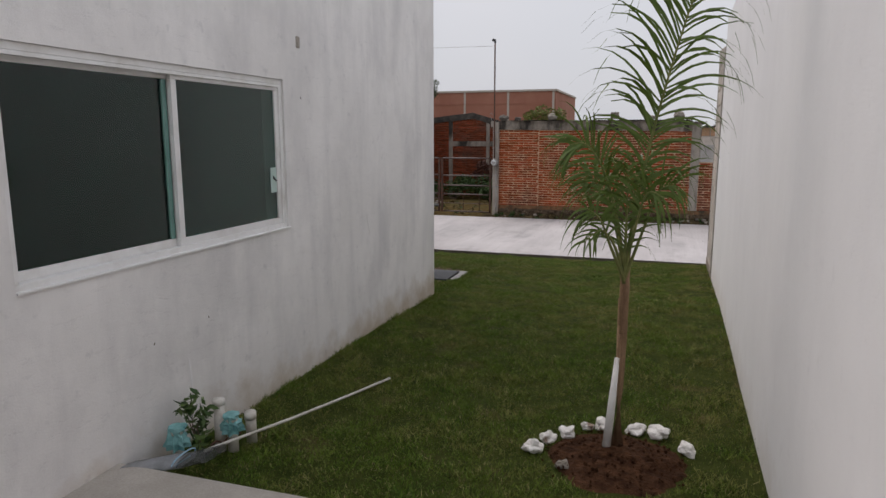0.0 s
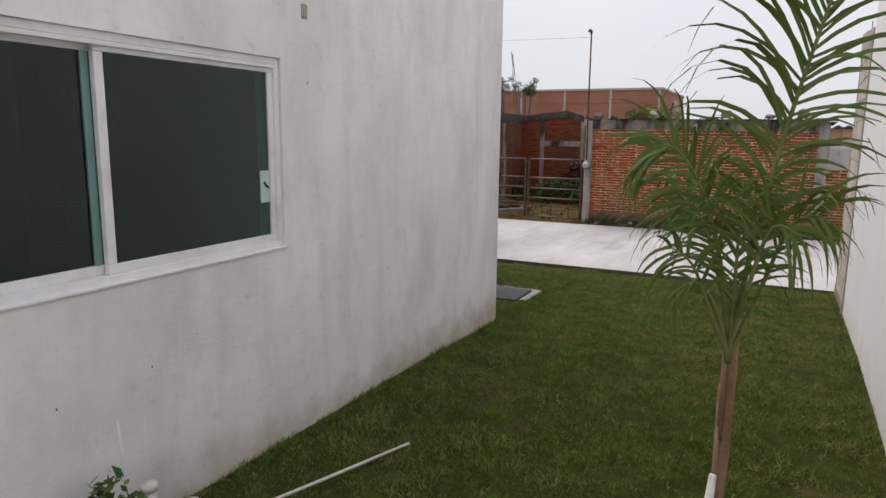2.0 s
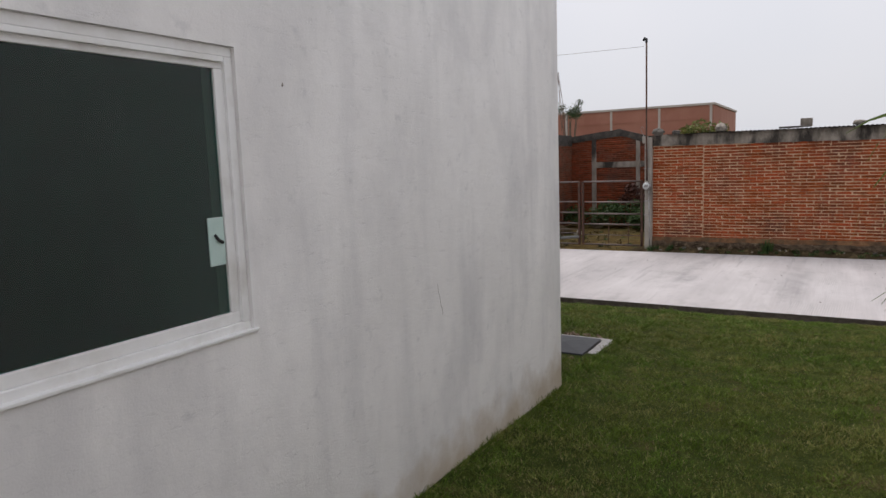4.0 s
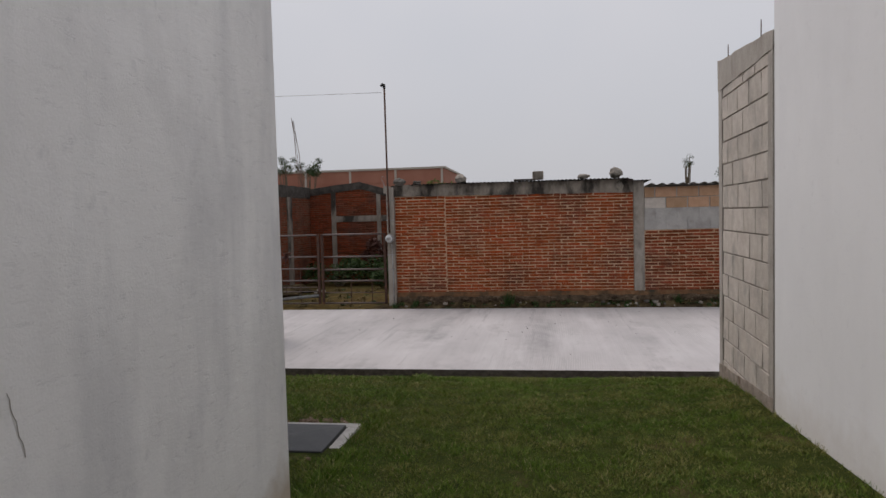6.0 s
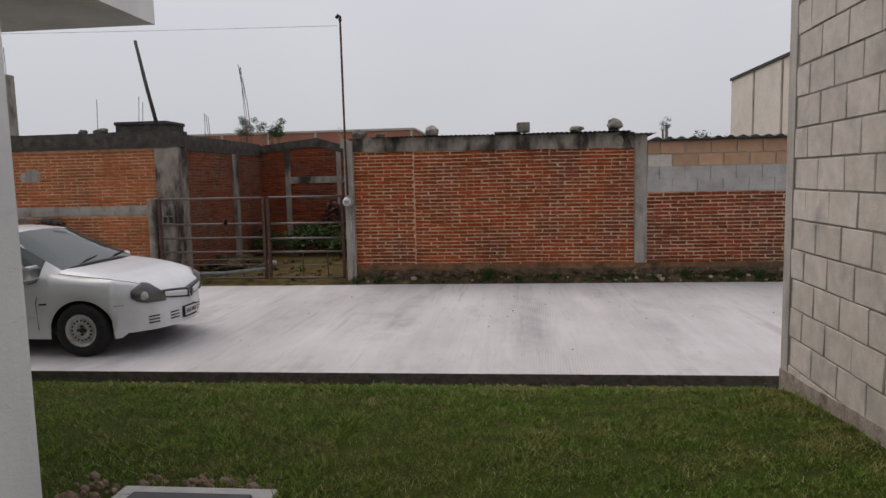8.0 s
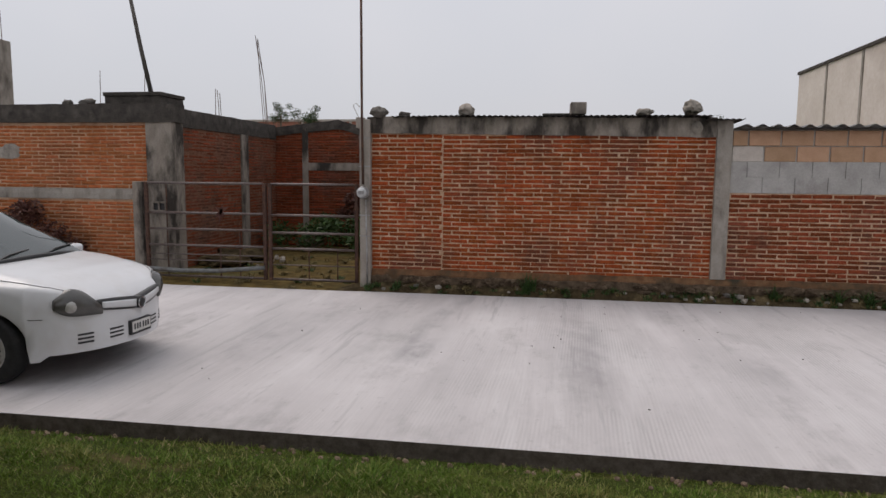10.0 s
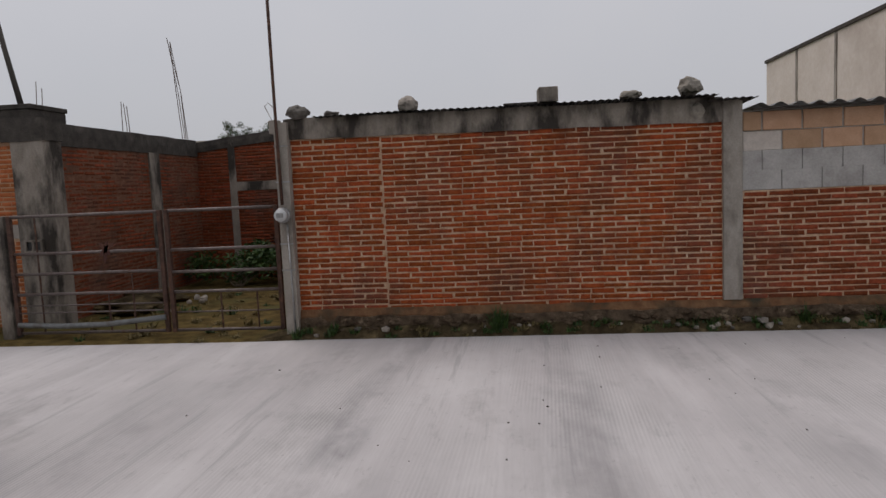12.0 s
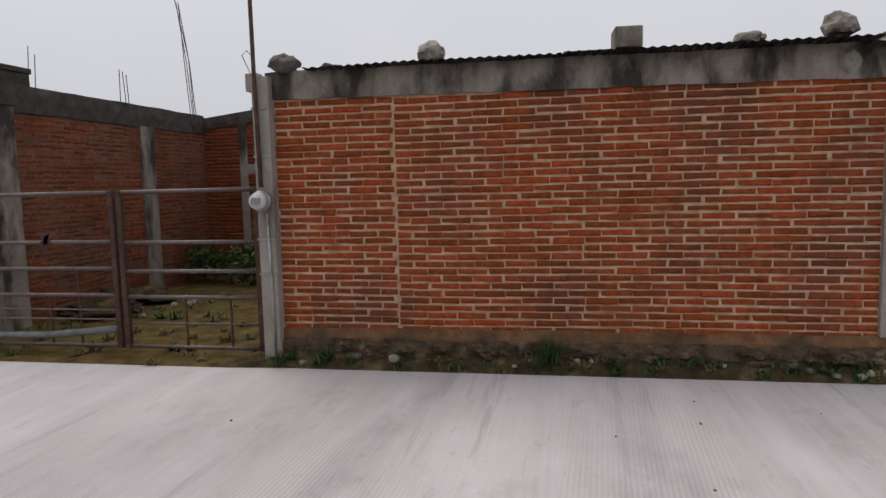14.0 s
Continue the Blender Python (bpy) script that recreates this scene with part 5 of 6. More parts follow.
for name, x, y, sx, sy, sz, mt, label, seed in (
        ("roof_stone", -3.92, 17.3, 0.27, 0.22, 0.15, M_STONE_DARK, "black volcanic stone weighing down the roof", 11),
        ("roof_stone", -3.62, 17.6, 0.22, 0.2, 0.10, M_STONE_DARK, "flat dark stone weighing down the roof", 12),
        ("roof_stone", -2.67, 17.34, 0.30, 0.2, 0.17, M_STONE, "pale angular stone weighing down the roof", 13),
        ("roof_stone", -0.26, 17.36, 0.25, 0.2, 0.10, M_STONE, "flat brown stone weighing down the roof", 14),
        ("roof_stone", 0.35, 17.35, 0.26, 0.24, 0.19, M_STONE, "rounded pale stone weighing down the roof", 15)):
    bm = rock(sx * 0.88, sy * 0.88, sz * 1.1, seed, 0.34, 3)
    ob = part(name, bm, mt)
    ob.matrix_world = pose(x, y, part_z if x > -3.8 else 1.85, 0, 0, seed * 37)
    tagged(ob, label, "stone", "stones on the roof")
bm = box(-0.10, 0.10, -0.14, 0.14, 0, 0.16, 0.012)
for v in bm.verts:
    v.co += Vector((noise.noise(v.co * 9), noise.noise(v.co * 8 + Vector((3, 0, 0))), 0)) * 0.006
ob = part("roof_block", bm, M_CONC_STAIN)
ob.matrix_world = pose(-1.14, 17.38, 1.885, 0, 0, 4)
tagged(ob, "grey concrete block weighing down the roof", "block")
ob = part("loose_board", box(-0.42, 0.0, -0.1, 0.1, 0, 0.03, 0.004), M_WOOD)
ob.matrix_world = pose(-1.2, 17.5, 1.88)
tagged(ob, "short dark board lying on the roof", "board")
bm = rock(0.17, 0.10, 0.20, 21, 0.2, 2, False)
ob = part("wedged_stone", bm, M_STONE)
ob.matrix_world = pose(0.42, 17.29, 1.70)
tagged(ob, "oval stone set in the top beam", "stone")


def rebar(x, y, z0, z1, n, lean, seed):
    rnd = random.Random(seed)
    t = thing("rebar_bundle", pose(x, y, z0), "rusty reinforcing bars sticking up from a column", "rebar", "rebar bundles")
    part("stub", box(-0.14, 0.14, -0.12, 0.12, -0.58 - z0, -0.05, 0.01), M_CONC_DARK, t, "dark concrete column")
    for k in range(n):
        a, b = rnd.uniform(-0.1, 0.1), rnd.uniform(-0.08, 0.08)
        h = (z1 - z0) * rnd.uniform(0.82, 1.0)
        part("bar", tube([(a, b, -0.1), (a + lean * 0.4 + rnd.uniform(-.02, .02), b, h * 0.5), (a * 0.3 + lean + rnd.uniform(-.06, .03), b, h)], 0.0075, 5), M_REBAR, t)


rebar(-8.05, 22.85, 2.1, 4.2, 4, -0.16, 1)
rebar(-8.9, 22.1, 1.9, 3.0, 3, 0.02, 2)
rebar(-10.5, 22.1, 1.9, 3.4, 2, 0.03, 3)
rebar(-11.64, 22.1, 1.9, 3.5, 1, 0.05, 4)
col = thing("bare_column", pose(-13.4, 21.1, -0.6), "unfinished concrete column with rebar on top", "column")
part("shaft", box(-0.17, 0.17, -0.17, 0.17, 0, 4.45, 0.015), M_CONC, col)
for k in range(4):
    part("bar", rod((-0.12 + 0.08 * k, 0.08 * (-1) ** k, 4.4), (-0.15 + 0.09 * k, 0.08 * (-1) ** k, 5.1 + 0.1 * (k % 2)), 0.008, seg=5), M_REBAR, col)

pier = thing("roof_pier", pose(-8.05, 18.75, 2.05), "low brick pier with a dark cap on the wall corner", "pier")
part("body", box(-0.9, 0.12, -0.42, 0.3, -0.06, 0.26, 0.01), M_CONC_DARK, pier, "black masonry")
part("cap", box(-0.92, 0.14, -0.44, 0.32, 0.26, 0.325, 0.01), M_CONC_DARK, pier, "black concrete cap")
ob = part("leaning_pole", tube([(0, 0, 0), (-0.19, 0.04, 0.78), (-0.37, 0.08, 1.6)], [0.038, 0.034, 0.03], 8), M_WOOD, smooth=True)
ob.matrix_world = pose(-8.27, 18.62, 2.37)
tagged(ob, "grey wooden pole leaning above the wall corner", "pole")
for i, (x, s) in enumerate(((-9.15, 0.28), (-9.5, 0.2))):
    ob = part("wall_stone", rock(s, s * 0.7, 0.12, 30 + i), M_STONE_DARK)
    ob.matrix_world = pose(x, 18.15, 2.145)
    tagged(ob, "dark stone lying on the wall top", "stone")
ob = part("repair_patch", rock(0.42, 0.03, 0.24, 41, 0.45, 3, False), M_CONC)
ob.matrix_world = pose(-10.6, LEFT_Y - 0.005, 1.35, 0, 0, 0)
tagged(ob, "grey cement patch on the brick wall", "wall patch")


# ---- dirt strip: weeds, stones ----
rnd = random.Random(8)
for i in range(34):
    x = rnd.uniform(-4.0, 6.0)
    y = rnd.uniform(17.14, 17.22)
    if i % 3 == 0:
        x = rnd.uniform(0.3, 5.0)
    s = rnd.uniform(0.04, 0.11)
    ob = part("bank_stone", rock(s * 1.2, s, s * 0.8, 50 + i, 0.3, 1), M_STONE if i % 4 else M_STONE_DARK)
    ob.matrix_world = pose(x, y, ground_z(x, y) - 0.006, 0, 0, rnd.uniform(0, 180))
    tagged(ob, "small grey stone on the dirt strip", "stone", "stones on the dirt strip")
for i in range(110):
    x = rnd.uniform(-4.0, 5.5)
    y = rnd.uniform(17.13, 17.24)
    weed(x, y, ground_z(x, y), rnd.uniform(0.04, 0.11), 80 + i, M_BUSH if i % 3 else M_STRAW, "small weed tuft on the dirt strip" if i % 3 else "dry straw tuft on the dirt strip", 30, 0.9)
weed(-1.78, 17.2, -0.57, 0.30, 200, M_BUSH, "taller green weed against the wall", 60, 0.6)
weed(-1.70, 17.22, -0.56, 0.24, 201, M_BUSH, "taller green weed against the wall", 40, 0.6)
weed(-4.05, 17.15, -0.62, 0.16, 202, M_BUSH, "green weed at the foot of the post", 40, 0.9)
for i in range(6):
    weed(1.6 + 0.55 * i + rnd.uniform(-.2, .2), 17.2, -0.57, rnd.uniform(0.16, 0.26), 210 + i, M_BUSH, "green weed against the wall", 44, 0.9)

bm = bmesh.new()
for k in range(26):
    x, y, s = rnd.uniform(-5, 2.5), rnd.uniform(12.3, 16.8), rnd.uniform(0.004, 0.010)
    bmesh.ops.create_icosphere(bm, subdivisions=1, radius=s, matrix=pose(x, y, ROAD_Z + s * 0.3, rnd.uniform(0, 90), rnd.uniform(0, 90), 0) @ Matrix.Diagonal((1.4, 1, 0.6, 1)))
tagged(part("road_grit", bm, M_STONE_DARK), "small dark pebbles scattered on the road", "grit", kind="stuff")

bm = bmesh.new()
for k in range(70):
    x, y, s = rnd.uniform(-5.0, 0.9), 11.83 - abs(rnd.gauss(0, 0.12)), rnd.uniform(0.006, 0.02)
    bmesh.ops.create_icosphere(bm, subdivisions=1, radius=s, matrix=pose(x, y, ground_z(x, y) + s * 0.5, rnd.uniform(0, 90), rnd.uniform(0, 90), 0) @ Matrix.Diagonal((1.3, 1, 0.7, 1)))
tagged(part("kerb_gravel", bm, M_GRAVEL), "loose pebbles between the lawn and the road slab", "gravel", kind="stuff")

# ---- yard behind the gate ----
leafy("shrub", pose(-6.6, 21.4, -0.62), "dense dark green shrub in the yard", "shrub",
      ((-0.7, 0.3, 0.35, 0.38), (0, 0.2, 0.3, 0.4), (0.6, 0.1, 0.4, 0.42), (1.2, 0.2, 0.5, 0.45), (0.3, 0.5, 0.55, 0.35)), 2600, 0.055, M_BUSH, 0.4, 5, 8, 0.015)
leafy("shrub", pose(-4.9, 20.7, -0.62), "green shrub with broad leaves in the yard", "shrub",
      ((0, 0.2, 0.55, 0.35), (0.35, 0, 0.45, 0.38), (-0.3, 0.2, 0.3, 0.32)), 1300, 0.06, M_BUSH, 0.4, 6, 6, 0.015)
leafy("red_shrub", pose(-5.7, 22., -0.62), "tall dark red leaved shrub in the yard", "shrub",
      ((0, 0, 1.1, 0.22), (0.2, 0, 0.85, 0.26), (-0.22, 0.1, 0.8, 0.22), (0.05, 0, 0.5, 0.25)), 700, 0.06, M_BUSH_RED, 0.5, 7, 6, 0.014)
leafy("dry_shrub", pose(-9.7, 17.7, -0.61), "dark dry shrub against the brick wall", "shrub",
      ((0.1, 0, 0.6, 0.32), (0.42, 0.02, 0.35, 0.28), (-0.35, 0, 0.75, 0.4), (-0.9, 0, 0.7, 0.45), (-0.3, 0, 1.0, 0.26), (0.62, 0.02, 0.2, 0.22), (-0.1, 0, 0.3, 0.35), (-1.4, 0, 0.6, 0.45)), 4200, 0.045, M_BUSH_RED, 0.4, 8, 8, 0.012)
for i, (x, y) in enumerate(((-8.3, 17.7), (-8.6, 17.6), (-8.0, 17.2))):
    weed(x, y, -0.61, 0.25, 230 + i, M_BUSH, "grass tuft by the gate post", 60, 0.8)
for i in range(70):
    x, y = rnd.uniform(-7.4, -4.3), rnd.uniform(17.05, 20.6)
    weed(x, y, ground_z(x, y), rnd.uniform(0.05, 0.14), 240 + i, M_STRAW if i % 4 else M_BUSH, "dry straw tuft in the yard" if i % 4 else "green tuft in the yard", 34, 1.3)
for i, (x, y, s, h) in enumerate(((-7.25, 19.1, 0.7, 0.2), (-7.3, 19.9, 0.6, 0.24))):
    ob = part("earth_mound", rock(s * 1.3, s, h, 70 + i, 0.55, 4), M_BANK, smooth=True)
    ob.matrix_world = pose(x, y, -0.64)
    tagged(ob, "low mound of dry dirt and rubble", "earth mound")
for i in range(10):
    s = rnd.uniform(0.06, 0.14)
    x, y = rnd.uniform(-7.5, -6.3), rnd.uniform(18.6, 20.3)
    ob = part("yard_stone", rock(s * 1.2, s, s, 90 + i, 0.3, 1), M_STONE)
    ob.matrix_world = pose(x, y, -0.62)
    tagged(ob, "loose stone in the yard", "stone", "loose stones in the yard")


# ---- trees and shrubs beyond ----
def tree(x, y, h, r, seed, label, material=M_TREE, n=900):
    rnd = random.Random(seed)
    cl = [(rnd.uniform(-0.8, 0.8) * r, rnd.uniform(-0.8, 0.8) * r, h - r * rnd.uniform(0.5, 2.2), r * rnd.uniform(0.4, 0.65)) for k in range(12)]
    t = leafy("tree", pose(x, y, -0.6), label, "tree", cl, n * 2, r * 0.085, material, h * 0.4, seed, 8, 0.06)
    part("trunk", tube([(0, 0, -0.1), (0.1, 0, h * 0.35), (0.0, 0.1, h * 0.7)], [0.22, 0.16, 0.07], 8), M_BARK, t)


tree(-24.6, 64, 7.9, 0.8, 1, "dark green tree behind the roofs")
tree(-22.4, 64, 7.8, 1.0, 2, "dark green tree behind the roofs")
tree(11.0, 62, 6.4, 0.5, 3, "slender tree beyond the roofs", n=420)
tree(14.3, 62, 5.7, 1.2, 4, "low dark tree beyond the roofs")
tree(18.0, 66, 5.6, 1.3, 5, "low dark tree beyond the roofs")
leafy("yellow_bush", pose(-7.2, 43, -0.6), "yellow-green bushy tree behind the brick wall", "tree",
      ((0, 0, 3.4, 0.7), (0.9, 0, 3.3, 0.6), (-0.8, 0, 3.2, 0.6), (0.4, 0, 2.7, 0.9), (-0.3, 0, 2.2, 0.9)), 1700, 0.11, M_BUSH_YEL, 2, 9, 6, 0.04)


# ---- car ----
def build_car(m):
    car = thing("car", m, "white compact hatchback parked on the concrete road", "car")
    st = sorted(set([-2.95, -2.93, -2.86, -2.75, -2.6, -2.5, -1.9, -1.6, -1.35, -1.3, -1.1, -0.95, -0.8, -0.6, -0.45, -0.36, -0.25, 0.40, 0.46, 0.52, 0.58, 0.63, 0.66, 0.69, 0.715, 0.74, 0.755, 0.77, 0.78, 0.785]
                    + [round(a + 0.345 * math.sin(radians(d)), 4) for a in (0, -2.44) for d in range(-90, 91, 10)]))

    def at(table, x):
        return float(np.interp(x, [p[0] for p in table], [p[1] for p in table]))
    top = ((-2.95, .62), (-2.93, .90), (-2.75, 1.08), (-2.5, 1.33), (-1.9, 1.42), (-1.3, 1.43), (-.95, 1.385), (-.6, 1.18), (-.25, .965), (0, .93), (.25, .885), (.46, .82), (.6, .755), (.68, .70), (.74, .645), (.765, .60), (.785, .54))
    belt = ((-2.95, .58), (-2.9, .86), (-2.5, .93), (-1, .91), (-.3, .895), (0, .86), (.3, .835), (.45, .812), (.55, .778), (.62, .735), (.69, .68), (.745, .62), (.785, .53))
    half = ((-2.95, .5), (-2.9, .66), (-2.6, .78), (-2.3, .82), (0, .823), (.2, .815), (.33, .795), (.43, .75), (.52, .69), (.6, .60), (.66, .51), (.71, .41), (.745, .30), (.77, .18), (.785, .06))
    roof = ((-2.95, .35), (-2.75, .5), (-2.5, .53), (-1.9, .56), (-.95, .56), (-.25, .68), (0, .70), (.4, .62), (.52, .54), (.6, .46), (.68, .34), (.74, .2), (.785, .03))
    rings = []
    for x in st:
        w, t, b, rw = at(half, x), at(top, x), at(belt, x), at(roof, x)
        zb = 0.19 + (0.05 if x > 0.45 else 0)
        for ax in (0, -2.44):
            d = abs(x - ax)
            if d < 0.345:
                zb = max(zb, 0.285 + math.sqrt(0.345 ** 2 - d * d))
        flare = 0.012 * max(0, 1 - min(abs(abs(x) - 0.345), abs(abs(x + 2.44) - 0.345), 0 if abs(x) < .345 or abs(x + 2.44) < .345 else 9) / 0.05)
        e = b + (t - b) * 0.86
        ring = [(w * 0.955 + flare, zb), (w * 0.99 + flare, zb + 0.22 * (b - zb)), (w, zb + 0.5 * (b - zb)), (w * 0.995, zb + 0.75 * (b - zb)), (w * 0.975, b - 0.05 * (b - zb)), (w * 0.93, b),
                ((w * 0.93 + rw) / 2 + 0.01, (b + e) / 2), (rw, e), (rw * 0.87, b + (t - b) * 0.95), (rw * 0.45, b + (t - b) * 0.99), (0, t)]
        rings.append([(x, y, z) for y, z in ring])

    def panel(name, keep, material, parent, label="", sides=(1, -1)):
        bm = bmesh.new()
        cache = {}

        def vert(i, j, s):
            key = (i, j, s if j < 10 else 1)
            if key not in cache:
                x, y, z = rings[i][j]
                cache[key] = bm.verts.new((x, y * s, z))
            return cache[key]
        for i in range(len(st) - 1):
            for j in range(10):
                if keep((st[i] + st[i + 1]) / 2, j):
                    for s in sides:
                        bm.faces.new((vert(i, j, s), vert(i + 1, j, s), vert(i + 1, j + 1, s), vert(i, j + 1, s)))
        if name == "body":
            for i in (0, len(st) - 1):
                bm.faces.new([vert(i, j, 1) for j in range(11)] + [vert(i, j, -1) for j in range(9, -1, -1)])
        return part(name, bm, material, parent, label, True)

    def screen(x, j):
        return -0.95 < x < -0.25 and j >= 7

    def side(x, j):
        return j in (5, 6) and (-1.30 < x < -0.45 or -2.35 < x < -1.35)

    def rear(x, j):
        return -2.75 < x < -2.5 and j >= 8

    def hood(x, j):
        return -0.25 < x < 0.63 and j >= 6
    body = panel("body", lambda x, j: not (screen(x, j) or side(x, j) or rear(x, j) or hood(x, j)), M_PAINT, car, "white painted body")
    panel("bonnet", hood, M_PAINT, car, "white bonnet")
    panel("windscreen", screen, M_CARGLASS, car, "dark sloping windscreen")
    for flank in (1, -1):
        panel("side_window", lambda x, j: j in (5, 6) and -1.30 < x < -0.45, M_CARGLASS, car, "dark side glass", (flank,))
        panel("side_window", lambda x, j: j in (5, 6) and -2.35 < x < -1.35, M_CARGLASS, car, "dark side glass", (flank,))
    panel("rear_window", rear, M_CARGLASS, car)
    bm = box(-2.8, 0.40, -0.62, 0.62, 0.22, 0.55, 0.05)
    part("underbody", bm, M_BLACK, car, "black underside and wheel wells")
    # wheels
    for x in (0, -2.44):
        for s in (1, -1):
            wheel = new("wheel")
            wheel.parent = car
            wheel.matrix_local = pose(x, s * 0.735, 0.285, 0, 0, 0 if s < 0 else 180)
            bm = bmesh.new()
            prof = ((0.17, -0.075), (0.185, -0.082), (0.25, -0.085), (0.277, -0.065), (0.285, -0.03), (0.285, 0.03), (0.277, 0.065), (0.25, 0.085), (0.17, 0.075))
            rr = [[bm.verts.new((r * math.cos(a), y, r * math.sin(a))) for r, y in prof] for a in [2 * math.pi * k / 32 for k in range(32)]]
            for k in range(32):
                for n in range(len(prof) - 1):
                    bm.faces.new((rr[k][n], rr[k][n + 1], rr[(k + 1) % 32][n + 1], rr[(k + 1) % 32][n]))
            part("tyre", bm, M_BLACK, wheel, "black tyre", True)
            bm = bmesh.new()
            prof = ((0.172, -0.055), (0.172, -0.08), (0.162, -0.078), (0.15, -0.045), (0.125, -0.052), (0.09, -0.066), (0.06, -0.068), (0.055, -0.05), (0.03, -0.05), (0.0005, -0.055))
            rr = [[bm.verts.new((r * math.cos(a), y, r * math.sin(a))) for r, y in prof] for a in [2 * math.pi * k / 32 for k in range(32)]]
            for k in range(32):
                for n in range(len(prof) - 1):
                    bm.faces.new((rr[k][n], rr[k][n + 1], rr[(k + 1) % 32][n + 1], rr[(k + 1) % 32][n]))
            part("rim", bm, M_RIM, wheel, "silver steel rim", True)
            for k in range(16):
                a = 2 * math.pi * k / 16
                part("vent_hole", rod((0.105 * math.cos(a), -0.055, 0.105 * math.sin(a)), (0.105 * math.cos(a), -0.0665, 0.105 * math.sin(a)), 0.011, seg=8), M_BLACK, wheel)
                if k % 4 == 0:
                    part("wheel_nut", rod((0.042 * math.cos(a), -0.052, 0.042 * math.sin(a)), (0.042 * math.cos(a), -0.07, 0.042 * math.sin(a)), 0.012, seg=6), M_BLACK, wheel)
            part("hub_cap", rod((0, -0.05, 0), (0, -0.066, 0), 0.026, seg=10), M_BLACK, wheel, "dark hub")
    # front details, laid along the rounded nose
    def nose(y):
        """Where the nose stands at a distance y from the middle, and its slant."""
        ys, xs = [p[1] for p in half[::-1] if p[0] > 0.1], [p[0] for p in half[::-1] if p[0] > 0.1]
        x0, x1 = float(np.interp(abs(y) - 0.02, ys, xs)), float(np.interp(abs(y) + 0.02, ys, xs))
        return (x0 + x1) / 2, math.atan2(x0 - x1, 0.04)

    def nose_patch(s, y0, y1, low, high, out, steps, rise=0.0):
        """A lens that follows the nose from y0 to y1 between two outlines, domed by rise."""
        bm = bmesh.new()
        rows = []
        for k in range(steps + 1):
            u = k / steps
            y = y0 + (y1 - y0) * u
            x, slant = nose(y)
            ring = []
            for n in range(9):
                v = n / 8
                z = low(u) + (high(u) - low(u)) * v
                dome = out + rise * math.sin(math.pi * v) * math.sin(math.pi * min(1, 0.06 + u * 0.94)) ** 0.5 - 0.05 * max(0, v - 0.55) * (1 - u)
                if n in (0, 8) or k in (0, steps):
                    dome = -0.05
                ring.append(bm.verts.new((x + dome * math.cos(slant), s * (y + dome * math.sin(slant)), z)))
            rows.append(ring)
        for a, b in zip(rows, rows[1:]):
            for n in range(8):
                bm.faces.new((a[n], a[n + 1], b[n + 1], b[n]))
        return bm

    for s in (1, -1):
        top_line = lambda u: 0.812 - 0.20 * u ** 2.9 - 0.11 * (1 - u) ** 6
        low_line = lambda u: 0.528 + 0.015 * u + 0.12 * (1 - u) ** 6
        hl = part("headlight", nose_patch(s, 0.705, 0.385, low_line, top_line, 0.016, 24, 0.03), M_LAMP, car, "smoked teardrop headlamp", True)
        bm = bmesh.new()
        bmesh.ops.create_uvsphere(bm, u_segments=14, v_segments=10, radius=1)
        x, slant = nose(0.635)
        bmesh.ops.transform(bm, matrix=pose(x + 0.045, s * 0.625, 0.655, 0, 0, s * math.degrees(slant)) @ Matrix.Diagonal((0.02, 0.058, 0.056, 1)), verts=bm.verts)
        part("reflector", bm, M_RIM, hl, "bright lamp reflector", True)
        for y, w in ((0.515, 0.062), (0.262, 0.07)):
            x, slant = nose(y)
            for k in range(3):
                bm = box(-0.012, 0.006, -w, w, -0.0085, 0.0085, 0.003)
                bmesh.ops.transform(bm, matrix=pose(x - 0.004, s * y, 0.325 + 0.036 * k, 0, 0, s * math.degrees(slant)), verts=bm.verts)
                part("bumper_slot", bm, M_TRIM, car)
        mir = part("mirror", box(-0.62, -0.46, s * 0.80, s * 0.98, 0.88, 1.0, 0.035), M_PAINT, car, "white wing mirror", True)
        part("mirror_arm", box(-0.57, -0.48, s * 0.74, s * 0.82, 0.885, 0.925, 0.01), M_PAINT, mir)
        bm = box(-1.9, -0.5, s * 0.815, s * 0.832, 0.44, 0.452, 0.003)
        part("door_crease", bm, M_PAINT, car)
        bm = tube([(-0.46, s * 0.822, 0.30), (-0.47, s * 0.828, 0.6), (-0.44, s * 0.79, 0.86)], 0.0035, 5)
        part("door_gap", bm, M_TRIM, car)
        part("indicator", box(-0.43, -0.36, s * 0.818, s * 0.83, 0.585, 0.60, 0.003), M_TRIM, car)
        part("rack_rail", tube([(-2.2, s * 0.5, 1.44), (-1.6, s * 0.52, 1.47), (-1.05, s * 0.5, 1.44)], 0.014, 6), M_TRIM, car, "black roof rail")
    for y in (-0.28, 0.28):
        bm = tube([(-0.27, y - 0.05, 0.985), (-0.31, y + 0.1, 1.012), (-0.36, y + 0.38, 1.03)], 0.010, 5)
        part("wiper", bm, M_TRIM, car, "black wiper")
    bm = tube([(-0.27, -0.60, 0.945), (-0.24, -0.35, 0.972), (-0.235, 0, 0.978), (-0.24, 0.35, 0.972), (-0.27, 0.60, 0.945)], 0.022, 8)
    part("cowl", bm, M_TRIM, car, "black cowl panel", True)
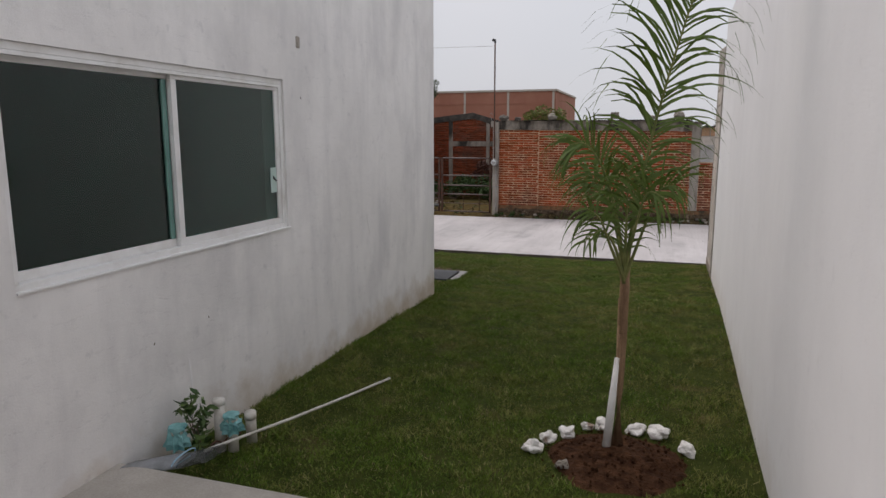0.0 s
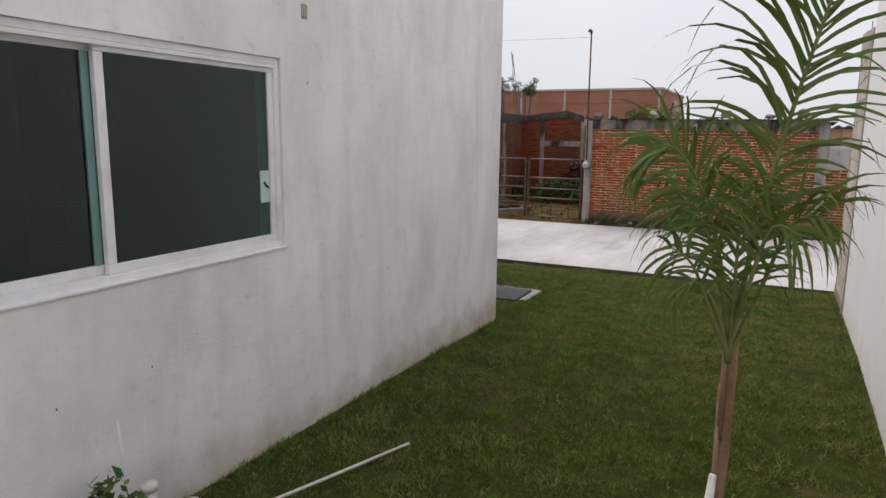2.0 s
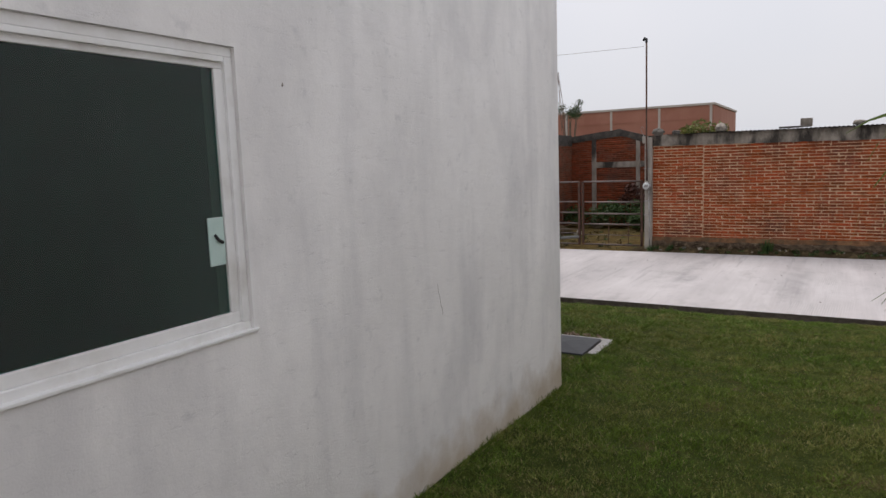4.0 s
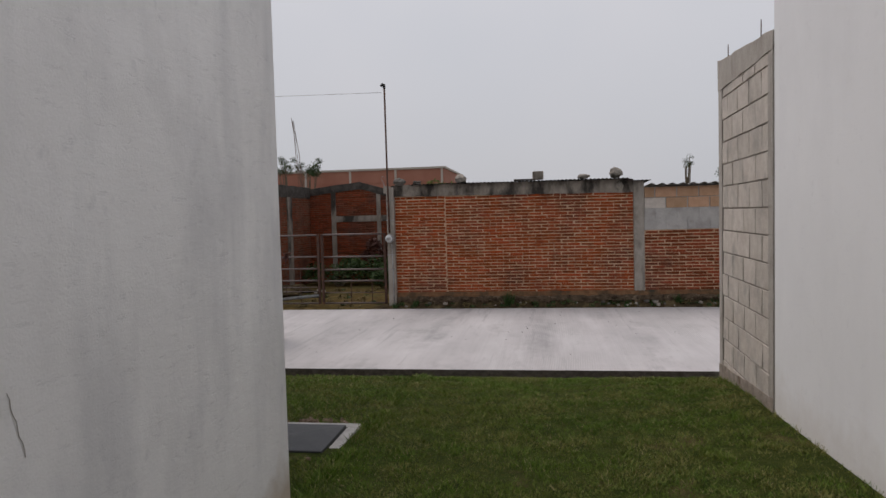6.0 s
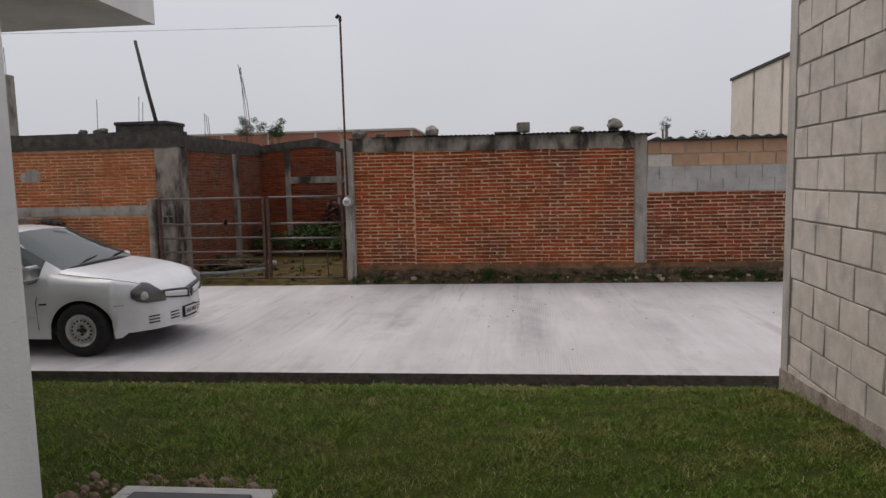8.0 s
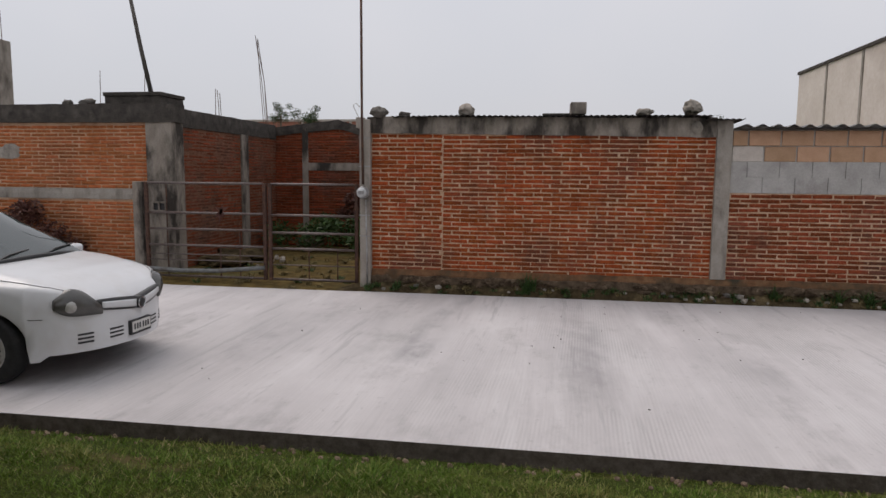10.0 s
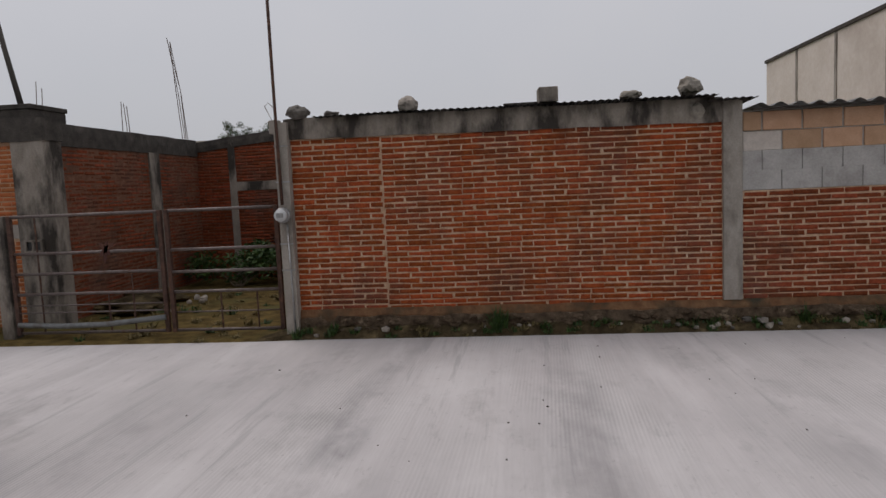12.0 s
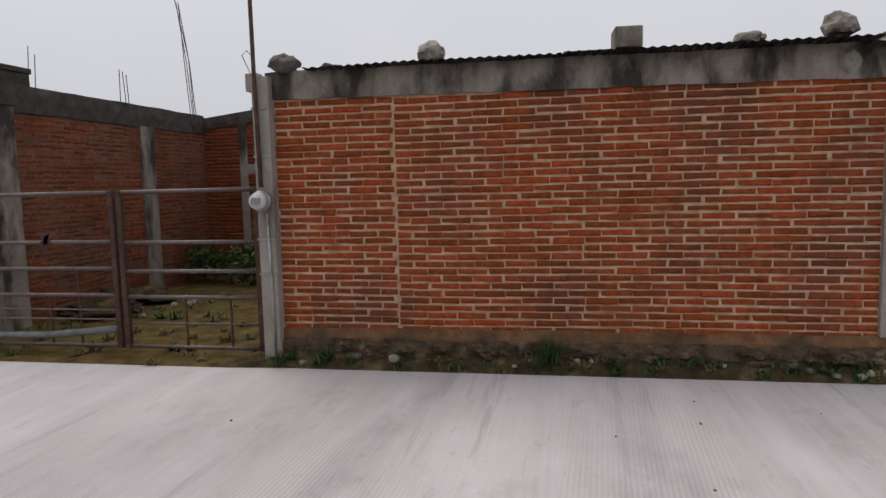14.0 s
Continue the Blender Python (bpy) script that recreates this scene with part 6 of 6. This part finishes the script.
    for s in (1, -1):
        seam = [(x, y * s, z + 0.001) for x, y, z in [rings[i][6] for i in range(len(st)) if -0.25 <= st[i] <= 0.6]]
        part("bonnet_gap", tube(seam, 0.0035, 5), M_TRIM, car)
        part("bumper_gap", tube([(0.30, s * 0.797, 0.565), (0.38, s * 0.772, 0.56), (0.45, s * 0.737, 0.56)], 0.003, 5), M_TRIM, car)
    for x in (-1.2, -2.05):
        part("rack_bar", rod((x, -0.56, 1.475), (x, 0.56, 1.475), 0.014, seg=8), M_TRIM, car)

    def front_strip(name, zc, dz, h, material, out, y1, label="", thick=0.06):
        """A band round the nose, dipping towards the middle."""
        bm = bmesh.new()
        rows = []
        for k in range(25):
            y = -y1 + 2 * y1 * k / 24
            x, slant = nose(y)
            z = zc + dz * (abs(y) / y1) ** 0.9
            hh = h * (1 - 0.2 * (abs(y) / y1) ** 3)
            ring = []
            for along, up in ((out - 0.004, -hh), (out, -0.5 * hh), (out, 0.5 * hh), (out - 0.006, hh), (out - thick, hh), (out - thick, -hh)):
                ring.append(bm.verts.new((x + along * math.cos(slant), y + math.copysign(along * math.sin(slant), y), z + up)))
            rows.append(ring)
        for a, b in zip(rows, rows[1:]):
            for n in range(6):
                bm.faces.new((a[n], a[(n + 1) % 6], b[(n + 1) % 6], b[n]))
        bm.faces.new(rows[0])
        bm.faces.new(rows[-1])
        return part(name, bm, material, car, label, True)
    front_strip("grille_opening", 0.582, 0.052, 0.056, M_TRIM, 0.014, 0.41, "black grille opening")
    front_strip("grille_bar", 0.578, 0.052, 0.034, M_PAINT, 0.021, 0.395, "white grille bar")
    part("emblem", rod((0.77, 0, 0.585), (0.822, 0, 0.582), 0.058, seg=20), M_TRIM, car, "plain round dark badge", True)
    part("emblem_ring", tube([(0.820, 0.05 * math.cos(a), 0.582 + 0.05 * math.sin(a)) for a in [2 * math.pi * k / 20 for k in range(21)]], 0.006, 6), M_CHROME, car, "thin chrome ring", True)
    plate = part("plate", box(0.752, 0.806, -0.142, 0.142, 0.295, 0.43, 0.004), M_TRIM, car, "front number plate in a black frame")
    part("plate_face", box(0.806, 0.809, -0.13, 0.13, 0.318, 0.418, 0.001), M_PLATE, plate, "worn white plate")
    for k in range(6):
        y = -0.108 + 0.036 * k + (0.012 if k > 2 else 0)
        part("plate_mark", box(0.809, 0.8105, y, y + 0.022, 0.342, 0.395), M_COVER, plate)
    # low build
    for ob in car.children_recursive:
        if ob.type == "MESH" and not (ob.parent.name.startswith("wheel")):
            for v in ob.data.vertices:
                if v.co.z > 0.2:
                    v.co.z = 0.2 + (v.co.z - 0.2) * 0.935
    return car


build_car(pose(-5.84, 13.17, ROAD_Z))


# ---- masonry pieces ----
def bricks(x0, x1, z0, z1, course, seed, length=0.2435, joint=0.011, top=None, cut=0.025):
    """Places of bricks in running bond, a few of them cut: middle, foot, length, height."""
    rnd = random.Random(seed)
    out = []
    z, row = z0, 0
    period = length + joint
    while z + course * 0.8 <= z1:
        h = course - 0.0145 + rnd.uniform(-0.002, 0.002)
        drift = (0.5 if row % 2 else 0.0) * period + rnd.uniform(-0.012, 0.012)
        for i in range(-1, int((x1 - x0) / period) + 2):
            left = x0 + drift + i * period + rnd.uniform(-0.006, 0.006)
            spans = [(left, left + length + rnd.uniform(-0.007, 0.006))]
            if rnd.random() < cut:
                half_way = left + length * rnd.uniform(0.4, 0.6)
                spans = [(left, half_way - joint / 2), (half_way + joint / 2, left + length)]
            for left, right in spans:
                a, b = max(left, x0), min(right, x1)
                if b - a > 0.03 and (top is None or z + h < top((a + b) / 2)):
                    out.append(((a + b) / 2, z + rnd.uniform(-0.0018, 0.0018) + 0.004 * math.sin((a + seed) * 1.7), b - a, h))
        z += course
        row += 1
    return out


BRICK_KINDS = [piece_mesh("brick", 0.238, 0.03, 0.05, 0.010, M_BRICK, k, 0.0052) for k in range(9)]


def brick_parts(places, y, parent, seed):
    """Bricks as objects of their own on a few shared meshes."""
    rnd = random.Random(seed)
    for x, z, ln, h in places:
        ob = new("brick", BRICK_KINDS[rnd.randrange(9)])
        ob.parent = parent
        ob.matrix_local = pose(x, y - rnd.uniform(0.0, 0.006), z, rnd.uniform(-1, 1), rnd.uniform(-0.35, 0.35), rnd.uniform(-0.8, 0.8)) @ Matrix.Diagonal((ln / 0.238, 1, h / 0.05, 1))


def brick_mass(name, places, m, parent, material, seed):
    """The bricks past those, joined; m carries the wall's own frame into the world."""
    rnd = random.Random(seed)
    verts, faces = [], []
    for x, z, ln, h in places:
        k = len(verts)
        me = BRICK_KINDS[rnd.randrange(9)]
        out = rnd.uniform(0.0, 0.006)
        for v in me.vertices:
            verts.append(m @ Vector((x + v.co.x * ln / 0.238, v.co.y - out, z + v.co.z * h / 0.05)))
        faces += [tuple(k + i for i in p.vertices) for p in me.polygons]
    ob = stuff_mesh(name, verts, faces, material)
    ob.parent = parent
    ob["kind"] = "stuff"
    return ob


COURSE = 0.0612
panel_a = bricks(MAIN_X0 + 0.012, -3.008, -0.335, 1.63, COURSE, 1)
panel_b = bricks(-2.992, MAIN_X1 - 0.004, -0.345, 1.61, COURSE, 2)
near = sorted(panel_a + panel_b, key=lambda p: abs(p[0] + 2.35) + 0.3 * abs(p[1] - 0.7))
brick_parts(near[:300], MAIN_Y, wall_main, 4)
brick_mass("bricks", near[300:], Matrix.Translation((0, MAIN_Y, 0)), wall_main, M_BRICK, 5)
brick_mass("bricks", bricks(0.89, 6.4, -0.325, 0.83, COURSE, 6), Matrix.Translation((0, MAIN_Y, 0)), wall_right, M_BRICK_DARK, 7)
left_places = bricks(-16, -8.03, -0.6, 0.585, COURSE, 8) + bricks(-16, -8.03, 0.775, 1.84, COURSE, 9)
brick_mass("bricks", left_places, Matrix.Translation((0, LEFT_Y, 0)), wall_left, M_BRICK_ORANGE, 10)
turn = Matrix.Translation((SIDE_X, 0, 0)) @ pose(0, 0, 0, 0, 0, 90)
side_places = bricks(18.38, 20.74, -0.6, 1.80, COURSE, 11) + bricks(21.1, BACK_Y, -0.6, 1.80, COURSE, 12)
brick_mass("bricks", side_places, turn, wall_side, M_BRICK_DARK, 13)


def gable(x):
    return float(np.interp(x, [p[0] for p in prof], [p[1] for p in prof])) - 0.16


brick_mass("bricks", bricks(-7.7, -4.0, -0.6, 2.2, COURSE, 14, top=gable), Matrix.Translation((0, BACK_Y, 0)), wall_back, M_BRICK_DARK, 15)

# blocks over the low wall: two cement-smeared courses, two of tan blocks
rnd = random.Random(6)
for row in range(4):
    z = 0.845 + 0.208 * row
    x = 0.885 - (0.2 if row % 2 else 0)
    while x < 6.35:
        a, b = max(x, 0.885), min(x + 0.395, 6.4)
        if b - a > 0.05:
            white = row == 2 and a < 1.0
            mt = M_CEMENT if row < 2 else (M_BLOCK if white else M_ADOBE)
            ob = new("block", piece_mesh("block", b - a - (0.001 if row < 2 else 0.012), 0.03, 0.207 if row < 2 else 0.196, 0.001 if row < 2 else 0.004, mt, row * 40 + int(x * 10), 0.001))
            ob.parent = wall_right
            ob.matrix_local = pose((a + b) / 2, MAIN_Y + 0.004 - rnd.uniform(0, 0.004) + (0.004 if row < 2 else 0), z)
        x += 0.405

# bare block stretch: face towards -x, blocks 0.39 by 0.21 with raked joints
rnd = random.Random(9)
row, z = 0, 2.137 - 0.2265 * 13
while z < 2.44:
    h = min(0.2265, 2.47 - z)
    y = B_Y0 + 0.115 - (0.2 if row % 2 else 0)
    while y < B_Y1 - 0.14:
        a, b = max(y, B_Y0 + 0.125), min(y + 0.4, B_Y1 - 0.13)
        if b - a > 0.05 and h > 0.05:
            ob = new("block", piece_mesh("block", b - a - 0.015, 0.03, h - 0.014, 0.004, M_BLOCK, row * 17 + int(y * 10), 0.003))
            ob.parent = wb
            ob.matrix_local = pose(block_x((a + b) / 2) - rnd.uniform(0, 0.005), (a + b) / 2, z, rnd.uniform(-0.4, 0.4), 0, -92.2 + rnd.uniform(-0.6, 0.6))
        y += 0.4
    z += 0.2265
    row += 1


# ---- lawn ----
def build_lawn():
    rng = np.random.default_rng(4)
    areas = ((-2.49, 0.70, 2.47, 6.0, 12000, 0.8), (-2.49, 0.78, 6.0, 11.86, 10500, 0.85), (-6.5, -2.49, 7.4, 11.86, 6500, 0.95), (-13.0, -6.5, 7.5, 11.86, 1300, 1.6))
    allq = []
    for x0, x1, y0, y1, dens, big in areas:
        k = int((x1 - x0) * (y1 - y0) * dens)
        x, y = rng.uniform(x0, x1, k), rng.uniform(y0, y1, k)
        keep = ~((x > -3.41) & (x < -2.565) & (y > 8.295) & (y < 9.125))
        keep &= ~(((x + 0.15) / 0.38) ** 2 + ((y - 3.54) / 0.40) ** 2 < 1)
        keep &= ~((x > -3.75) & (x < -3.41) & (y > 8.2) & (y < 9.15) & (rng.random(k) > 0.2))
        keep &= ~((x > -4.62) & (x < -3.6) & (y < 8.64))
        keep &= x < 0.515 + 0.0212 * y
        bald = np.sin(x * 3.1 + 1.7 * np.sin(y * 2.3)) * np.sin(y * 2.7 + x) > 0.86
        keep &= ~(bald & (rng.random(k) > 0.4))
        worn = (np.sin(y * 3.7 + 2 * np.sin(x * 2.9)) + 0.7 * np.sin(y * 8.3 + x * 5)) * np.clip((x + 0.25) / 0.6, 0, 1) > 0.55
        keep &= ~((y > 11.5) & (rng.random(k) > 0.5))
        keep &= ~(worn & (y < 9.4) & (rng.random(k) > 0.22))
        keep &= ~((x > 0.38 + 0.0212 * y + 0.05 * np.sin(y * 4.1)) & (rng.random(k) > 0.4))
        x, y = x[keep], y[keep]
        k = len(x)
        z = np.interp(y, [a for a, b in LEVELS], [b for a, b in LEVELS]) + wall_rise(x, y) - 0.012
        h = rng.uniform(0.018, 0.042, k) * big * (0.95 + 0.35 * np.sin(x * 9 + 2 * np.sin(y * 5)) * np.sin(y * 11 + 2 * np.sin(x * 6)))
        edge = np.minimum(np.abs(x - HX), np.abs(x - (0.52 + 0.0212 * y)))
        h *= np.where(edge < 0.07, 1.5, 1.0)
        a, w = rng.uniform(0, 2 * np.pi, k), rng.uniform(0.0022, 0.0042, k) * big
        lean = rng.uniform(0.3, 1.7, k) * h
        b = rng.uniform(0, 2 * np.pi, k)
        dx, dy = np.cos(a) * w, np.sin(a) * w
        tx, ty = x + np.cos(b) * lean, y + np.sin(b) * lean
        q = np.empty((k, 4, 3), np.float32)
        q[:, 0] = np.stack((x - dx, y - dy, z), 1)
        q[:, 1] = np.stack((x + dx, y + dy, z), 1)
        q[:, 2] = np.stack((tx + dx * 0.35, ty + dy * 0.35, z + h), 1)
        q[:, 3] = np.stack((tx - dx * 0.35, ty - dy * 0.35, z + h), 1)
        allq.append(q)
    ob = new("lawn_grass", quads_mesh("lawn_grass", np.concatenate(allq), M_GRASS))
    tagged(ob, "short green lawn with dry straw patches", "grass", kind="stuff")


build_lawn()
